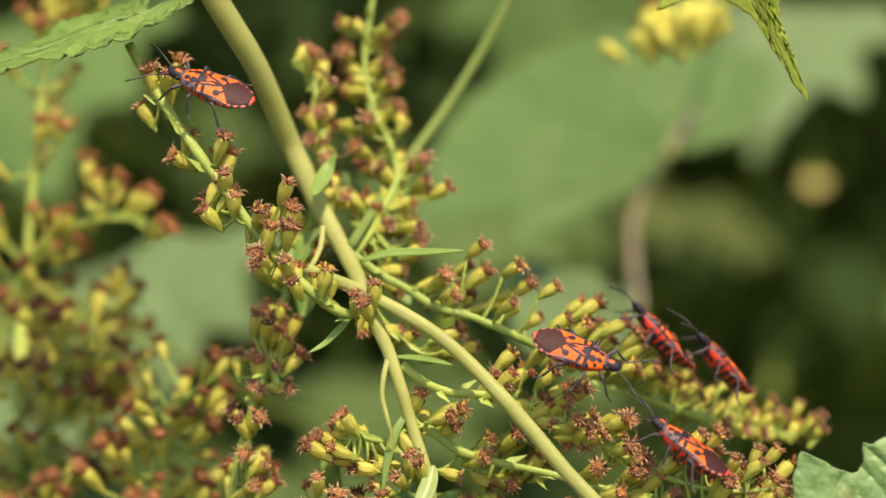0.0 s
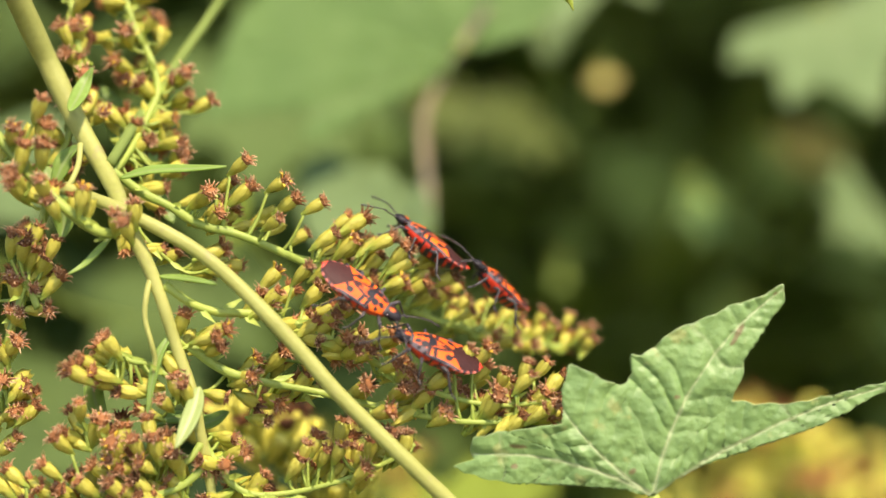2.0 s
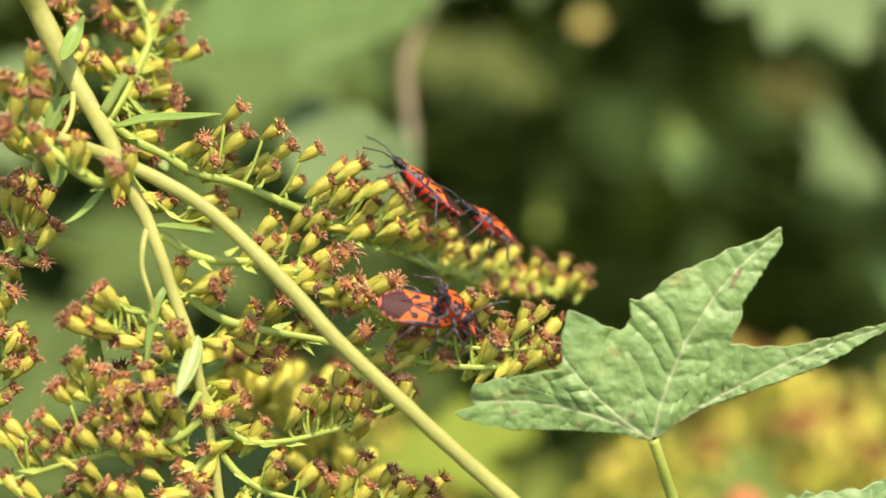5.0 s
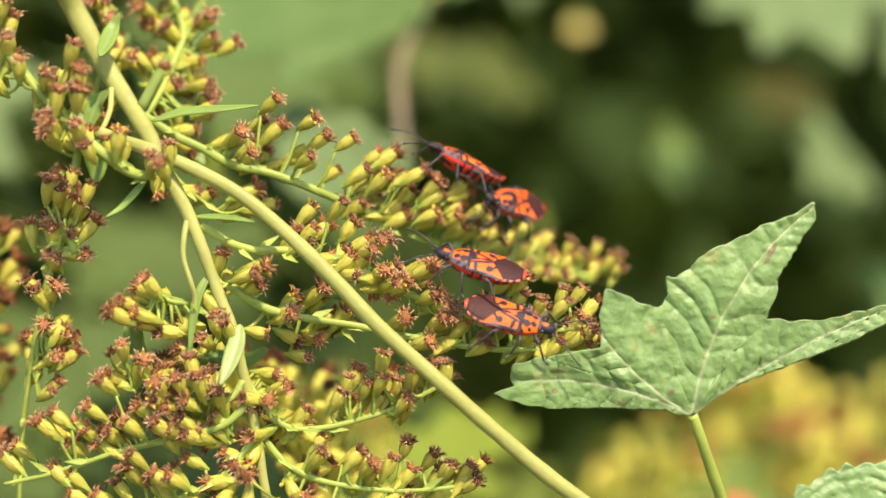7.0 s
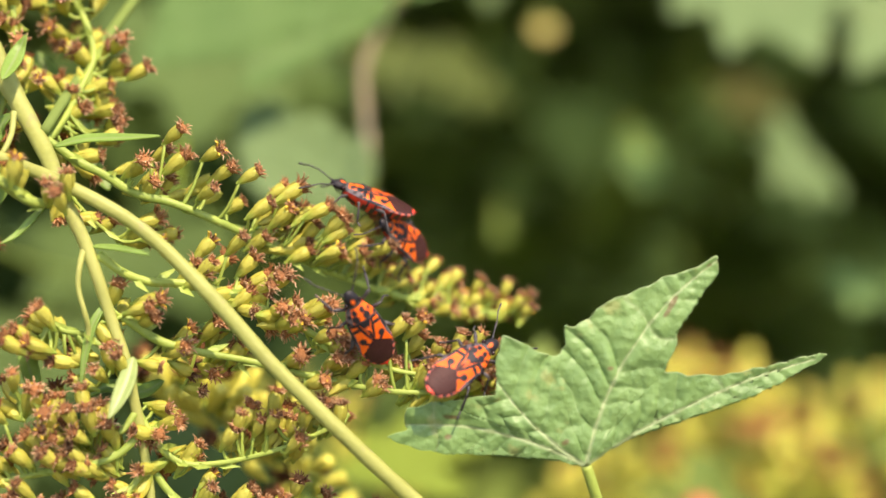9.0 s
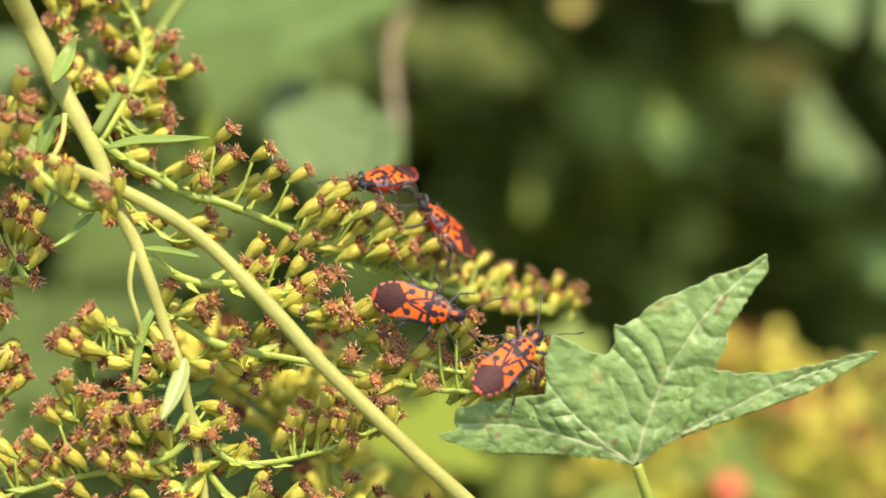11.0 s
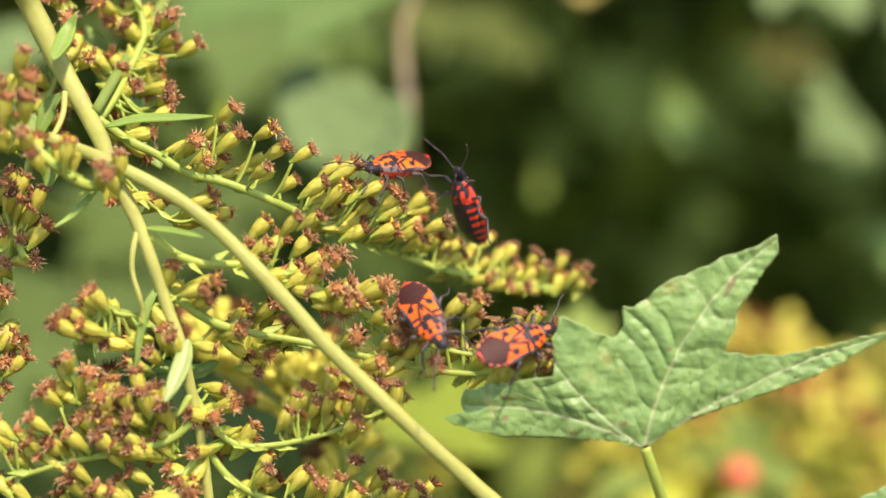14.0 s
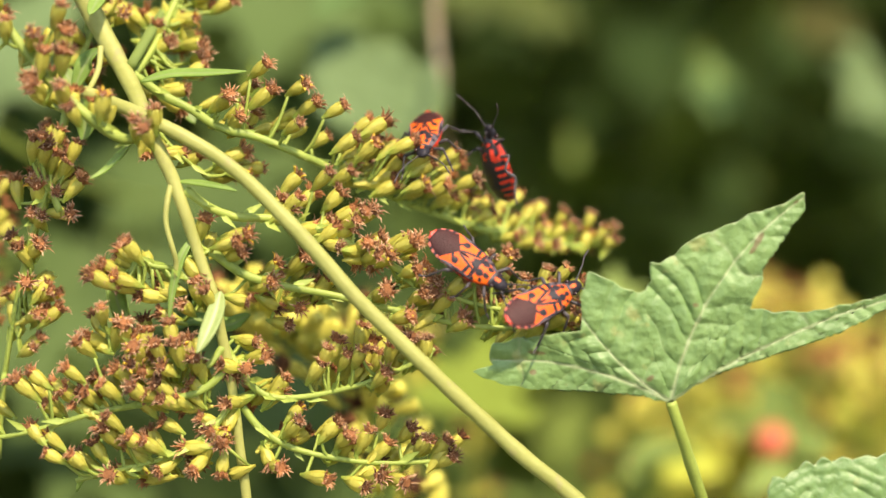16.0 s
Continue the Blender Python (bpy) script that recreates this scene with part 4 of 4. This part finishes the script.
def leaf_cloud(name, label, box, count, size, material, seed, keep=None, face=0.5, category="shrub"):
    """A mass of small pointed, folded leaves on short twigs, filling a box (x0, x1, y0, y1, z0, z1)."""
    rnd = random.Random(seed)
    h = Heap()
    made = 0
    while made < count:
        p = Vector((rnd.uniform(*box[0:2]), rnd.uniform(*box[2:4]), rnd.uniform(*box[4:6])))
        made += 1
        if not (keep or tuffet(box))(p, rnd):
            continue
        if made % 60 == 0:
            foot = Vector((p.x + rnd.uniform(-.05, .05), max(p.y, (box[2] + box[3]) / 2) + rnd.uniform(0, .06), -0.01))
            h.tube([foot, Vector((foot.x, foot.y, p.z * 0.8)), p], 2.2 * MM, 0.9 * MM, 4)
        d = Vector((rnd.uniform(-1, 1), rnd.uniform(-1, 0.4), rnd.uniform(-0.9, 0.5))).normalized()
        up = Vector((rnd.uniform(-.7, .7), rnd.uniform(-1, 0.3) * face, 1)).normalized()
        s = d.cross(up).normalized()
        nn = s.cross(d)
        ln = size * rnd.uniform(0.6, 1.4)
        w = ln * rnd.uniform(0.22, 0.36)
        v = [p, p + d * ln * .3 + s * w + nn * w * .3, p + d * ln * .3, p + d * ln * .3 - s * w + nn * w * .3,
             p + d * ln * .65 + s * w * .8 + nn * w * .2 - nn * ln * .04, p + d * ln * .65 - nn * ln * .06, p + d * ln * .65 - s * w * .8 + nn * w * .2 - nn * ln * .04, p + d * ln - nn * ln * .16]
        h.add(v, [(0, 2, 1), (0, 3, 2), (1, 2, 5, 4), (2, 3, 6, 5), (4, 5, 7), (5, 6, 7)])
    return tagged(new(name, h.mesh(name, material)), label, category, kind="stuff")


# the shaded thicket that closes the view, with soil and older stems behind it
def mound(p, x0, x1, top, y0, y1):
    """Inside the uneven rounded outline of a shrub that narrows upwards."""
    mid, half = (x0 + x1) / 2, (x1 - x0) / 2
    lump = noise.noise(Vector((p.x * 2.3, p.y * 2.3, p.z * 2.3))) + 0.5 * noise.noise(Vector((p.x * 6, p.y * 6, p.z * 6)))
    return (abs(p.x - mid) / half) ** 3 + (max(0.0, p.z) / top) ** 4 + (max(0.0, p.y - y0) / (y1 - y0)) ** 4 < 0.95 + 0.45 * lump


def arching(p, rnd):
    """The thicket arches towards the light, an unseen overhang added to shade its hollow."""
    front = 0.78 if p.z < 1.33 else 0.78 - min(1.0, (p.z - 1.33) / 0.10) * 0.42 + max(0.0, p.z - 1.75) * 0.7
    return mound(p, -1.6, 1.7, 2.2, 0.6, 1.5) and p.y > front + 0.12 * noise.noise(Vector((p.x * 3, p.z * 3, 0))) + 0.04 * noise.noise(Vector((p.x * 11, p.z * 11, 0)))


leaf_cloud("thicket", "dense dark green thicket with an overhang added to shade it", (-1.6, 1.7, 0.30, 1.45, 0.0, 2.3), 125000, 0.055, M_DARK, 1, keep=arching)
leaf_cloud("thicket", "dense dark green thicket behind the others", (-3.2, 3.2, 1.2, 2.6, 0.0, 3.1), 42000, 0.18, M_DARK, 2, keep=lambda p, rnd: mound(p, -3.3, 3.3, 3.0, 1.6, 2.7) and p.y > 1.4 + 0.12 * p.x ** 2 + 0.25 * noise.noise(p * 2.0))


def behind(a, b, d, size, turn=0.0, tip=(0.0, -0.5, 0.9), material=None, label="pale green broad leaf behind the panicle", seed=0, profile=None, veins=None, **more):
    """A broad leaf farther back, its foot on the plan sheet's column and row."""
    c, s = math.cos(radians(turn)), math.sin(radians(turn))
    t = Vector(tip)
    up = Vector((s * t.z, t.y, c * t.z))
    right = Vector((c, 0, -s))
    return broad_leaf("broad_leaf", P(a, b, d), right, up, profile or star, size * GRID * (1 + d / (1000 * REACH)), material or M_PALE, label, veins or five, rings=14, steps=90, seed=seed, r_stalk=0.6,
                      stalk=[P(a, b, d), P(a, b, d) + Vector((0.0, 0.03, 0.004)), P(a, b, d) + Vector((0.005, 0.2, -0.01)), Vector((P(a, b, d).x * 1.3, 0.95, P(a, b, d).z - 0.02))], **more)


# large lobed leaves at the upper middle
broad_leaf("broad_leaf", P(790, -70, 150), (1, 0, 0), (0, 0.45, 1), [(10, 0.3), (18, 1.3), (32, 2.2), (48, 2.7), (70, 2.6), (100, 2.8), (124, 3.0), (142, 3.3), (158, 3.7), (170, 4.0), (183, 4.3), (189, 4.4), (197, 4.7), (200, 3.9), (204, 3.0), (209, 3.0), (212.5, 3.3), (215.5, 3.1), (216.5, 2.2), (220, 1.4), (226, 1.0), (240, 0.3)],
           100 * GRID * 1.56, M_PALE, "large pale green lobed leaf behind the panicle", [(128, 2.5), (155, 4.6), (180, 5.4), (208, 3.1)], rings=24, steps=220, teeth=0.10, nteeth=34, seed=11, puff=1.6, ribs=2.2,
           stalk=[P(790, -70, 150), P(797, -85, 165), P(830, -110, 400), P(860, -120, 800)])
broad_leaf("broad_leaf", P(735, 260, 145), (1, 0, 0), (0, 0.4, 1), [(60, 0.2), (96, 0.91), (116, 0.96), (121, 1.62), (133, 1.84), (137, 2.4), (146, 2.66), (161, 2.45), (176, 2.2), (186, 1.9), (194, 1.3), (215, 0.7), (250, 0.3)],
           100 * GRID * 1.54, M_SOFT, "pale green lobed leaf on a brown stalk behind the panicle", [(120, 1.5), (141, 2.5), (170, 2.3), (200, 2.0)], rings=24, steps=180, teeth=0.08, nteeth=26, seed=13, puff=1.2, ribs=3.0,
           stalk=[P(735, 260, 145), P(736, 262, 147), P(734, 268, 149)])
behind(985, -330, 260, 235, 185, (0, -0.4, 0.9), seed=51, material=M_SOFT)
behind(620, -400, 333, 260, 170, (0, 0.2, 1.0), seed=12)
behind(925, 50, 440, 88, 225, (0, -0.5, 0.9), seed=15, material=M_TAWNY, label="yellowing broad leaf, its colour darkened for part shade")
behind(-340, -330, 290, 260, 170, (0, -0.5, 0.9), seed=44)
behind(-420, -250, 246, 300, 150, (0, -0.5, 0.9), seed=45)
behind(300, 330, 377, 220, 180, (0, -0.5, 0.9), seed=46, material=M_DEEP, label="broad leaf darkened to deep green for part shade")
behind(790, 10, 400, 105, 190, (0, -0.5, 0.9), seed=55, material=M_TAWNY, label="yellow-green leaf, its colour darkened for part shade")
behind(470, -20, 300, 230, 190, (0, -0.5, 0.9), seed=14, material=M_DEEP, label="broad leaf darkened to deep green for part shade")
# behind the left side of the panicle
behind(-330, 200, 159, 330, 150, seed=16, material=M_SOFT)
behind(-150, 110, 203, 270, 165, seed=17, material=M_SOFT)
behind(-60, 560, 188, 260, 200, seed=18, material=M_DEEP, label="broad leaf darkened to deep green for part shade")
behind(150, 760, 217, 240, 160, seed=19, material=M_DEEP, label="broad leaf darkened to deep green for part shade")
behind(-420, 620, 174, 330, 120, seed=20, material=M_DEEP, label="broad leaf darkened to deep green for part shade")
behind(150, 500, 232, 200, 185, seed=21, material=M_DEEP, label="broad leaf darkened to deep green for part shade")
behind(430, 660, 246, 210, 170, seed=25, material=M_DEEP, label="broad leaf darkened to deep green for part shade")
behind(250, 930, 188, 230, 20, seed=26, material=M_DEEP, label="broad leaf darkened to deep green for part shade")
# sunlit single leaves before the dark thicket
slip = [(20, 0.2), (60, 0.7), (90, 1.2), (120, 0.7), (160, 0.2)]
behind(1205, 165, 322, 108, 175, seed=31, material=M_PALE, label="sunlit pale leaf before the dark thicket", profile=slip, veins=[(90, 1.1)])
behind(1520, 200, 330, 105, 232, seed=32, material=M_SOFT, label="sunlit pale leaf before the dark thicket")
behind(1350, 90, 400, 125, 110, seed=37, material=M_OLIVE, label="withered brown leaf before the thicket", profile=slip, veins=[(90, 1.1)])
behind(1440, -142, 260, 205, 160, seed=33, material=M_SOFT, label="sunlit pale leaf before the dark thicket")
behind(950, -110, 300, 60, 185, seed=34, material=M_SOFT, label="sunlit pale leaf before the dark thicket", profile=slip, veins=[(90, 1.1)])
behind(972, 318, 380, 38, 190, seed=36, material=M_DARK, label="mid green broad leaf in part shade", profile=slip, veins=[(90, 1.1)])
behind(1046, -32, 322, 36, 180, seed=38, material=M_YELLOW, label="small yellowed leaf before the thicket", profile=[(10, 0.5), (40, 0.9), (90, 1.1), (140, 0.9), (170, 0.5)], veins=[(90, 1.0)])
behind(1610, 420, 300, 70, 200, seed=39)
behind(790, 790, 170, 125, 10, (0, 0.4, 0.9), seed=52, material=M_SPRING, label="sunlit lime-green leaf behind the panicle")
behind(880, 750, 190, 105, -30, (0, 0.4, 0.9), seed=53, material=M_SPRING, label="sunlit lime-green leaf behind the panicle")
behind(1040, 620, 140, 85, 5, (0, 0.5, 0.9), seed=54, material=M_MID, label="mid green broad leaf in part shade")
leaf_cloud("foliage", "deep green foliage behind the broad leaves", (-0.23, -0.055, 0.40, 0.48, 0.94, 1.13), 300, 0.06, M_DEEP, 6, category="shrub")
behind(-225, 285, 55, 105, 150, seed=47, material=M_LIME, label="yellowing leaf behind the panicle", profile=slip, veins=[(90, 1.1)])
behind(1222, 205, 300, 60, 160, seed=48, material=M_PALE, label="sunlit pale leaf before the dark thicket", profile=slip, veins=[(90, 1.1)])
behind(1690, -90, 260, 200, 170, seed=49, material=M_SOFT, label="sunlit pale leaf before the dark thicket")
behind(385, 280, 110, 95, 10, (0, 0.4, 0.9), seed=50, material=M_SPRING, label="yellowing narrow leaf behind the panicle", profile=[(70, 0.3), (82, 0.9), (90, 1.3), (98, 0.9), (110, 0.3)], veins=[(90, 1.2)])
# brown stalk of the large leaf
h = Heap()
h.tube(spline([P(838, -150, 150), P(783, -62, 150), P(742, 2, 150), P(725, 65, 150), P(731, 150, 150), P(735, 230, 150), P(733, 275, 165), P(738, 320, 260), P(750, 350, 480), P(770, 370, 760)], 8), 0.95 * MM, 1.3 * MM, 8, 0.1)
tagged(new("dry_stalk", h.mesh("dry_stalk", M_BROWN)), "thin dry brown stalk behind the panicle", "stalk")

def bloom(line, n, up, spread, seed, size=1.0, material=None, label="yellow-green goldenrod spray out of focus", root=True, every=5):
    """A goldenrod spray farther back: stalk to the ground and a joined mass of heads."""
    top = tagged(new("goldenrod_spray"), label, "plant")
    pts = spline([P(*q) for q in line], 6)
    hs, hh, ht = Heap(), Heap(), Heap()
    base = pts[0]
    if root:
        hs.tube(spline([Vector((base.x, base.y + 0.02, 0)), Vector((base.x, base.y + 0.01, base.z * 0.6)), base], 8), 2.0 * MM, 1.2 * MM, 7)
    hs.tube(pts, 0.75 * MM, 0.35 * MM, 7)
    rnd = random.Random(seed)
    for k in range(n):
        p = rnd.choice(pts if root else pts[-12:])
        s = GRID * (1 + p.y / REACH)
        tip = p + Vector((rnd.uniform(-spread, spread) * s, rnd.uniform(-spread, spread) * s, rnd.uniform(up[0], up[1]) * s))
        d = (tip - p + Vector((0, 0, 0.004))).normalized()
        q = d.to_track_quat("Z", "Y").to_matrix()
        kk = size * rnd.uniform(0.8, 1.3)
        for src, dst in ((dice.choice(HEADS), hh), (dice.choice(TUFTS), ht)) if material or k % every == 0 else ((dice.choice(HEADS), hh),):
            kt = kk * 1.1 if dst is ht else kk
            dst.add([tip + q @ (v.co * kt) for v in src.vertices], [tuple(f.vertices) for f in src.polygons])
        hs.tube([p, (p + tip) / 2, tip], 0.3 * MM, 0.25 * MM, 4)
    part("stalk", hs.mesh("stalk", M_TWIG), top)
    tagged(part("bloom", hh.mesh("bloom", material or M_GOLD), top), kind="stuff")
    tagged(part("chaff", ht.mesh("chaff", M_TUFT), top), kind="stuff")
    if material:
        swaying.append(top)
    return top


# hazy yellow sprays low on the far side
bloom([(1060, 1200, 220), (1100, 950, 220), (1140, 850, 220), (1200, 800, 220)], 78, (-40, 60), 70, 51, 1.6)
bloom([(1300, 1200, 240), (1330, 900, 240), (1380, 700, 240), (1330, 620, 240)], 128, (-40, 70), 75, 52, 1.7, every=2)
bloom([(1500, 1200, 230), (1500, 980, 230), (1480, 850, 230), (1530, 775, 230)], 125, (-40, 70), 80, 53, 1.7, every=2)
bloom([(1180, 1200, 260), (1200, 950, 260), (1230, 830, 260), (1260, 760, 260)], 92, (-40, 70), 70, 54, 1.7, every=2)
bloom([(780, 1200, 190), (760, 900, 190), (720, 760, 190), (640, 700, 190), (560, 660, 190)], 91, (-20, 50), 50, 55, 1.2)
bloom([(1620, 1200, 270), (1640, 900, 270), (1620, 760, 270), (1600, 690, 270)], 85, (-40, 70), 75, 56, 1.7, every=2)
bloom([(680, 1250, 44), (650, 950, 42), (600, 760, 40), (520, 670, 38), (400, 610, 36)], 170, (-30, 40), 60, 65, 1.15, every=3)
# blurred sprays at the left and top
bloom([(-420, 1200, 40), (-400, 800, 40), (-380, 600, 38), (-330, 460, 36), (-300, 380, 34)], 95, (-50, 70), 90, 57, 1.0, M_HEAD, "spent goldenrod spray behind the panicle")
bloom([(-200, 1200, 30), (-180, 800, 28), (-150, 600, 26), (-110, 470, 24)], 75, (-50, 70), 80, 58, 1.0, M_HEAD, "spent goldenrod spray behind the panicle")
bloom([(-520, 700, 48), (-440, 300, 44), (-390, 190, 40), (-290, 140, 38), (-190, 140, 36)], 50, (-40, 70), 60, 59, 1.0, M_HEAD, "spent goldenrod spray behind the panicle")
bloom([(-420, 300, 40), (-400, -150, 40), (-370, -230, 40), (-300, -250, 38)], 40, (-20, 50), 50, 60, 1.0, M_HEAD, "spent goldenrod spray behind the panicle")
bloom([(1100, -500, 800), (1000, -440, 400), (900, -405, 120), (850, -305, 80), (810, -262, 80), (740, -272, 80)], 34, (-30, 40), 30, 61, 1.3, root=False)
bloom([(-330, 1200, 50), (-300, 700, 48), (-280, 420, 46), (-330, 280, 44)], 70, (-50, 70), 80, 62, 1.0, M_HEAD, "spent goldenrod spray behind the panicle")
bloom([(-480, 1200, 30), (-470, 900, 30), (-420, 760, 28), (-340, 690, 26)], 70, (-50, 70), 80, 63, 1.0, M_HEAD, "spent goldenrod spray behind the panicle")
bloom([(-260, 1300, 26), (-240, 1000, 24), (-200, 820, 22), (-120, 720, 20)], 70, (-50, 70), 80, 64, 1.0, M_HEAD, "spent goldenrod spray behind the panicle")
# a red blossom among the yellow sprays
tagged(new("red_blossom", ball("red_blossom", (0, 0, 0), (3.6, 3.4, 3.7), M_FRUIT)), "small red blossom among the yellow sprays", "blossom").location = P(1322, 842, 190)
leaf_cloud("undergrowth", "sunlit lime-green undergrowth low behind the leaf", (0.0, 0.25, 0.13, 0.30, 0.80, 1.0), 480, 0.022, M_LIME, 4, category="undergrowth")
leaf_cloud("undergrowth", "green leaves among the yellow sprays", (0.0, 0.26, 0.11, 0.30, 0.80, 1.02), 500, 0.024, M_MID, 7, category="undergrowth")
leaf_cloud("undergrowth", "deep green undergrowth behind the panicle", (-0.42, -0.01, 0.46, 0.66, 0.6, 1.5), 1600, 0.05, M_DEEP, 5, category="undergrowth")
leaf_cloud("undergrowth", "low yellow-green undergrowth", (-0.5, 0.6, 0.30, 0.60, 0.3, 0.93), 1500, 0.05, M_MID, 3, category="undergrowth")


def motions():
    """The plant sways in the wind, and the seed bugs creep about on its flower branches."""
    upper = [(0.0, 756, 347, 136, 13, 5), (0.5, 760, 345, 136, 12, 5), (1.0, 756, 343, 138, 0, 7), (1.5, 753, 341, 142, 6, 10), (2.0, 756, 336, 145, 0, 16), (2.5, 745, 328, 144, 18, 17), (3.0, 752, 327, 148, 0, 15), (3.5, 752, 327, 148, 6, 15), (4.0, 753, 328, 146, 0, 15), (4.2, 755, 340, 142, 0, 15), (6.3, 752, 321, 151, 27, 15), (6.5, 764, 325, 155, 0, 15), (7.0, 764, 313, 157, 21, 14), (7.5, 764, 305, 154, 23, 12), (8.0, 759, 326, 161, 13, 12), (8.5, 763, 318, 157, 0, 25), (9.0, 764, 313, 162, 13, 28), (10.0, 735, 300, 175, 30, 60), (11.3, 698, 280, -155, 55, 45), (11.5, 709, 285, -156, 49, 48), (12.0, 689, 280, -143, 38, 48), (12.5, 707, 287, -160, 43, 48), (13.0, 713, 303, -174, 44, 50), (13.5, 703, 293, -175, 27, 35), (14.0, 713, 295, -164, 47, 45), (14.5, 711, 293, -168, 45, 45), (15.0, 710, 295, -174, 46, 52), (15.5, 718, 308, -161, 55, 58), (16.0, 711, 321, -93, 57, 75)]
    behind_it = [(0.0, 868, 394, 137, 26, 4), (0.5, 875, 395, 136, 26, 4), (1.0, 868, 397, 144, 23, 5), (1.5, 869, 403, 142, 25, 8), (2.0, 880, 411, 143, 37, 12), (2.5, 850, 395, 157, 29, 14), (3.0, 867, 400, 153, 46, 18), (3.5, 862, 404, 156, 41, 20), (4.0, 866, 406, 156, 46, 20), (4.2, 867, 406, 157, 50, 20), (6.3, 867, 377, 147, 48, 20), (6.5, 861, 392, 164, 45, 25), (7.0, 852, 388, 173, 45, 60), (7.5, 829, 381, -151, 39, 65), (8.0, 821, 394, -148, 43, 68), (8.5, 823, 378, -157, 59, 68), (9.0, 819, 382, 148, 50, 60), (11.3, 811, 366, 135, 32, 25), (11.5, 832, 364, 121, 32, 5), (12.0, 830, 371, 112, 28, -22), (12.5, 827, 367, 116, 27, -35), (13.0, 838, 367, 107, 27, -40), (13.5, 837, 369, 107, 26, -42), (14.0, 838, 367, 108, 29, -42), (14.5, 838, 367, 106, 32, -42), (15.0, 839, 368, 108, 31, -42), (15.5, 837, 366, 109, 32, -40), (16.0, 838, 367, 107, 30, -38)]
    middle = [(0.0, 606, 394, -21, -0, 55), (0.5, 596, 399, -27, -8, 58), (1.0, 606, 418, -35, -0, 50), (1.5, 622, 427, -38, -0, 48), (2.0, 636, 437, -37, -0, 48), (2.5, 659, 457, -35, -9, 50), (3.0, 699, 486, -29, -0, 54), (3.5, 726, 502, -21, -0, 60), (4.0, 747, 548, -13, -0, 60), (4.2, 745, 551, -13, -0, 60), (6.3, 787, 595, -6, -15, 65), (6.5, 801, 600, -15, -0, 65), (7.0, 833, 609, -20, -0, 54), (7.5, 884, 611, 5, -0, 48), (8.0, 910, 608, 25, -0, 70), (8.5, 925, 608, 23, -27, 76), (9.0, 934, 616, 35, -29, 82), (11.3, 925, 611, 41, -24, 80), (11.5, 931, 617, 25, -32, 78), (12.0, 937, 608, 13, -36, 70), (12.5, 931, 608, 16, -31, 70), (13.0, 926, 617, 22, -34, 70), (13.5, 920, 624, 23, -28, 68), (14.0, 929, 607, 20, -33, 68), (14.5, 927, 614, 23, -34, 68), (15.0, 918, 623, 26, -25, 70), (15.5, 919, 624, 28, -27, 72), (16.0, 926, 617, 25, -31, 72)]
    beside = [(0.0, 803, 556, 146, 0, 30), (0.5, 797, 545, 150, 0, 40), (1.0, 784, 544, 151, 0, 36), (1.5, 775, 534, 152, 0, 38), (2.0, 767, 537, 159, 14, 42), (2.5, 801, 539, 156, 35, 42), (3.0, 815, 548, 154, 44, 42), (3.5, 846, 572, 140, 54, 25), (4.0, 838, 590, 141, 67, 28), (4.2, 837, 594, 140, 67, 28), (6.3, 782, 495, 166, 14, 40), (6.5, 769, 470, 179, 12, 28), (7.0, 777, 509, 164, 0, 42), (7.5, 778, 513, 156, 0, 52), (8.0, 784, 524, 152, 0, 58), (8.5, 770, 535, 141, 0, 70), (9.0, 759, 545, 119, 31, 86), (9.2, 760, 542, 103, 24, 89), (9.6, 762, 538, 75, 20, 90), (10.2, 768, 525, 45, 15, 90), (10.8, 772, 512, 5, 5, 90), (11.3, 772, 505, -33, 0, 60), (11.5, 791, 519, -26, 0, 50), (12.0, 811, 519, -13, 4, 45), (12.5, 777, 510, -48, 35, 75), (13.0, 795, 531, -47, 44, 78), (13.5, 802, 557, -51, 51, 82), (14.0, 767, 564, -58, 38, 82), (14.5, 772, 551, -57, 30, 82), (15.0, 774, 554, -58, 49, 84), (15.5, 775, 550, -53, 33, 80), (16.0, 792, 547, -37, 10, 65)]
    high = [(0.0, -94, -89, 161, 0, 55), (0.5, -96, -85, 142, 5, 55), (1.5, -96, -78, 112, 10, 60), (16.0, -96, -78, 112, 10, 60)]
    for bug, depth, rows in zip(bugs, (11, 15, -6, -5, -11), (upper, behind_it, middle, beside, high)):
        times = sorted(set(q[0] for q in PATH) | set(q[0] for q in rows))
        walk(bug, [(t, sway(t) @ stance(*between(rows, t)[:2], depth, *between(rows, t)[2:])) for t in times])
    for thing in swaying:
        rest = thing.matrix_basis.copy()
        walk(thing, [(t, sway(t) @ rest) for t in sorted([q[0] for q in PATH] + [9.6, 10.2, 10.8])])


motions()
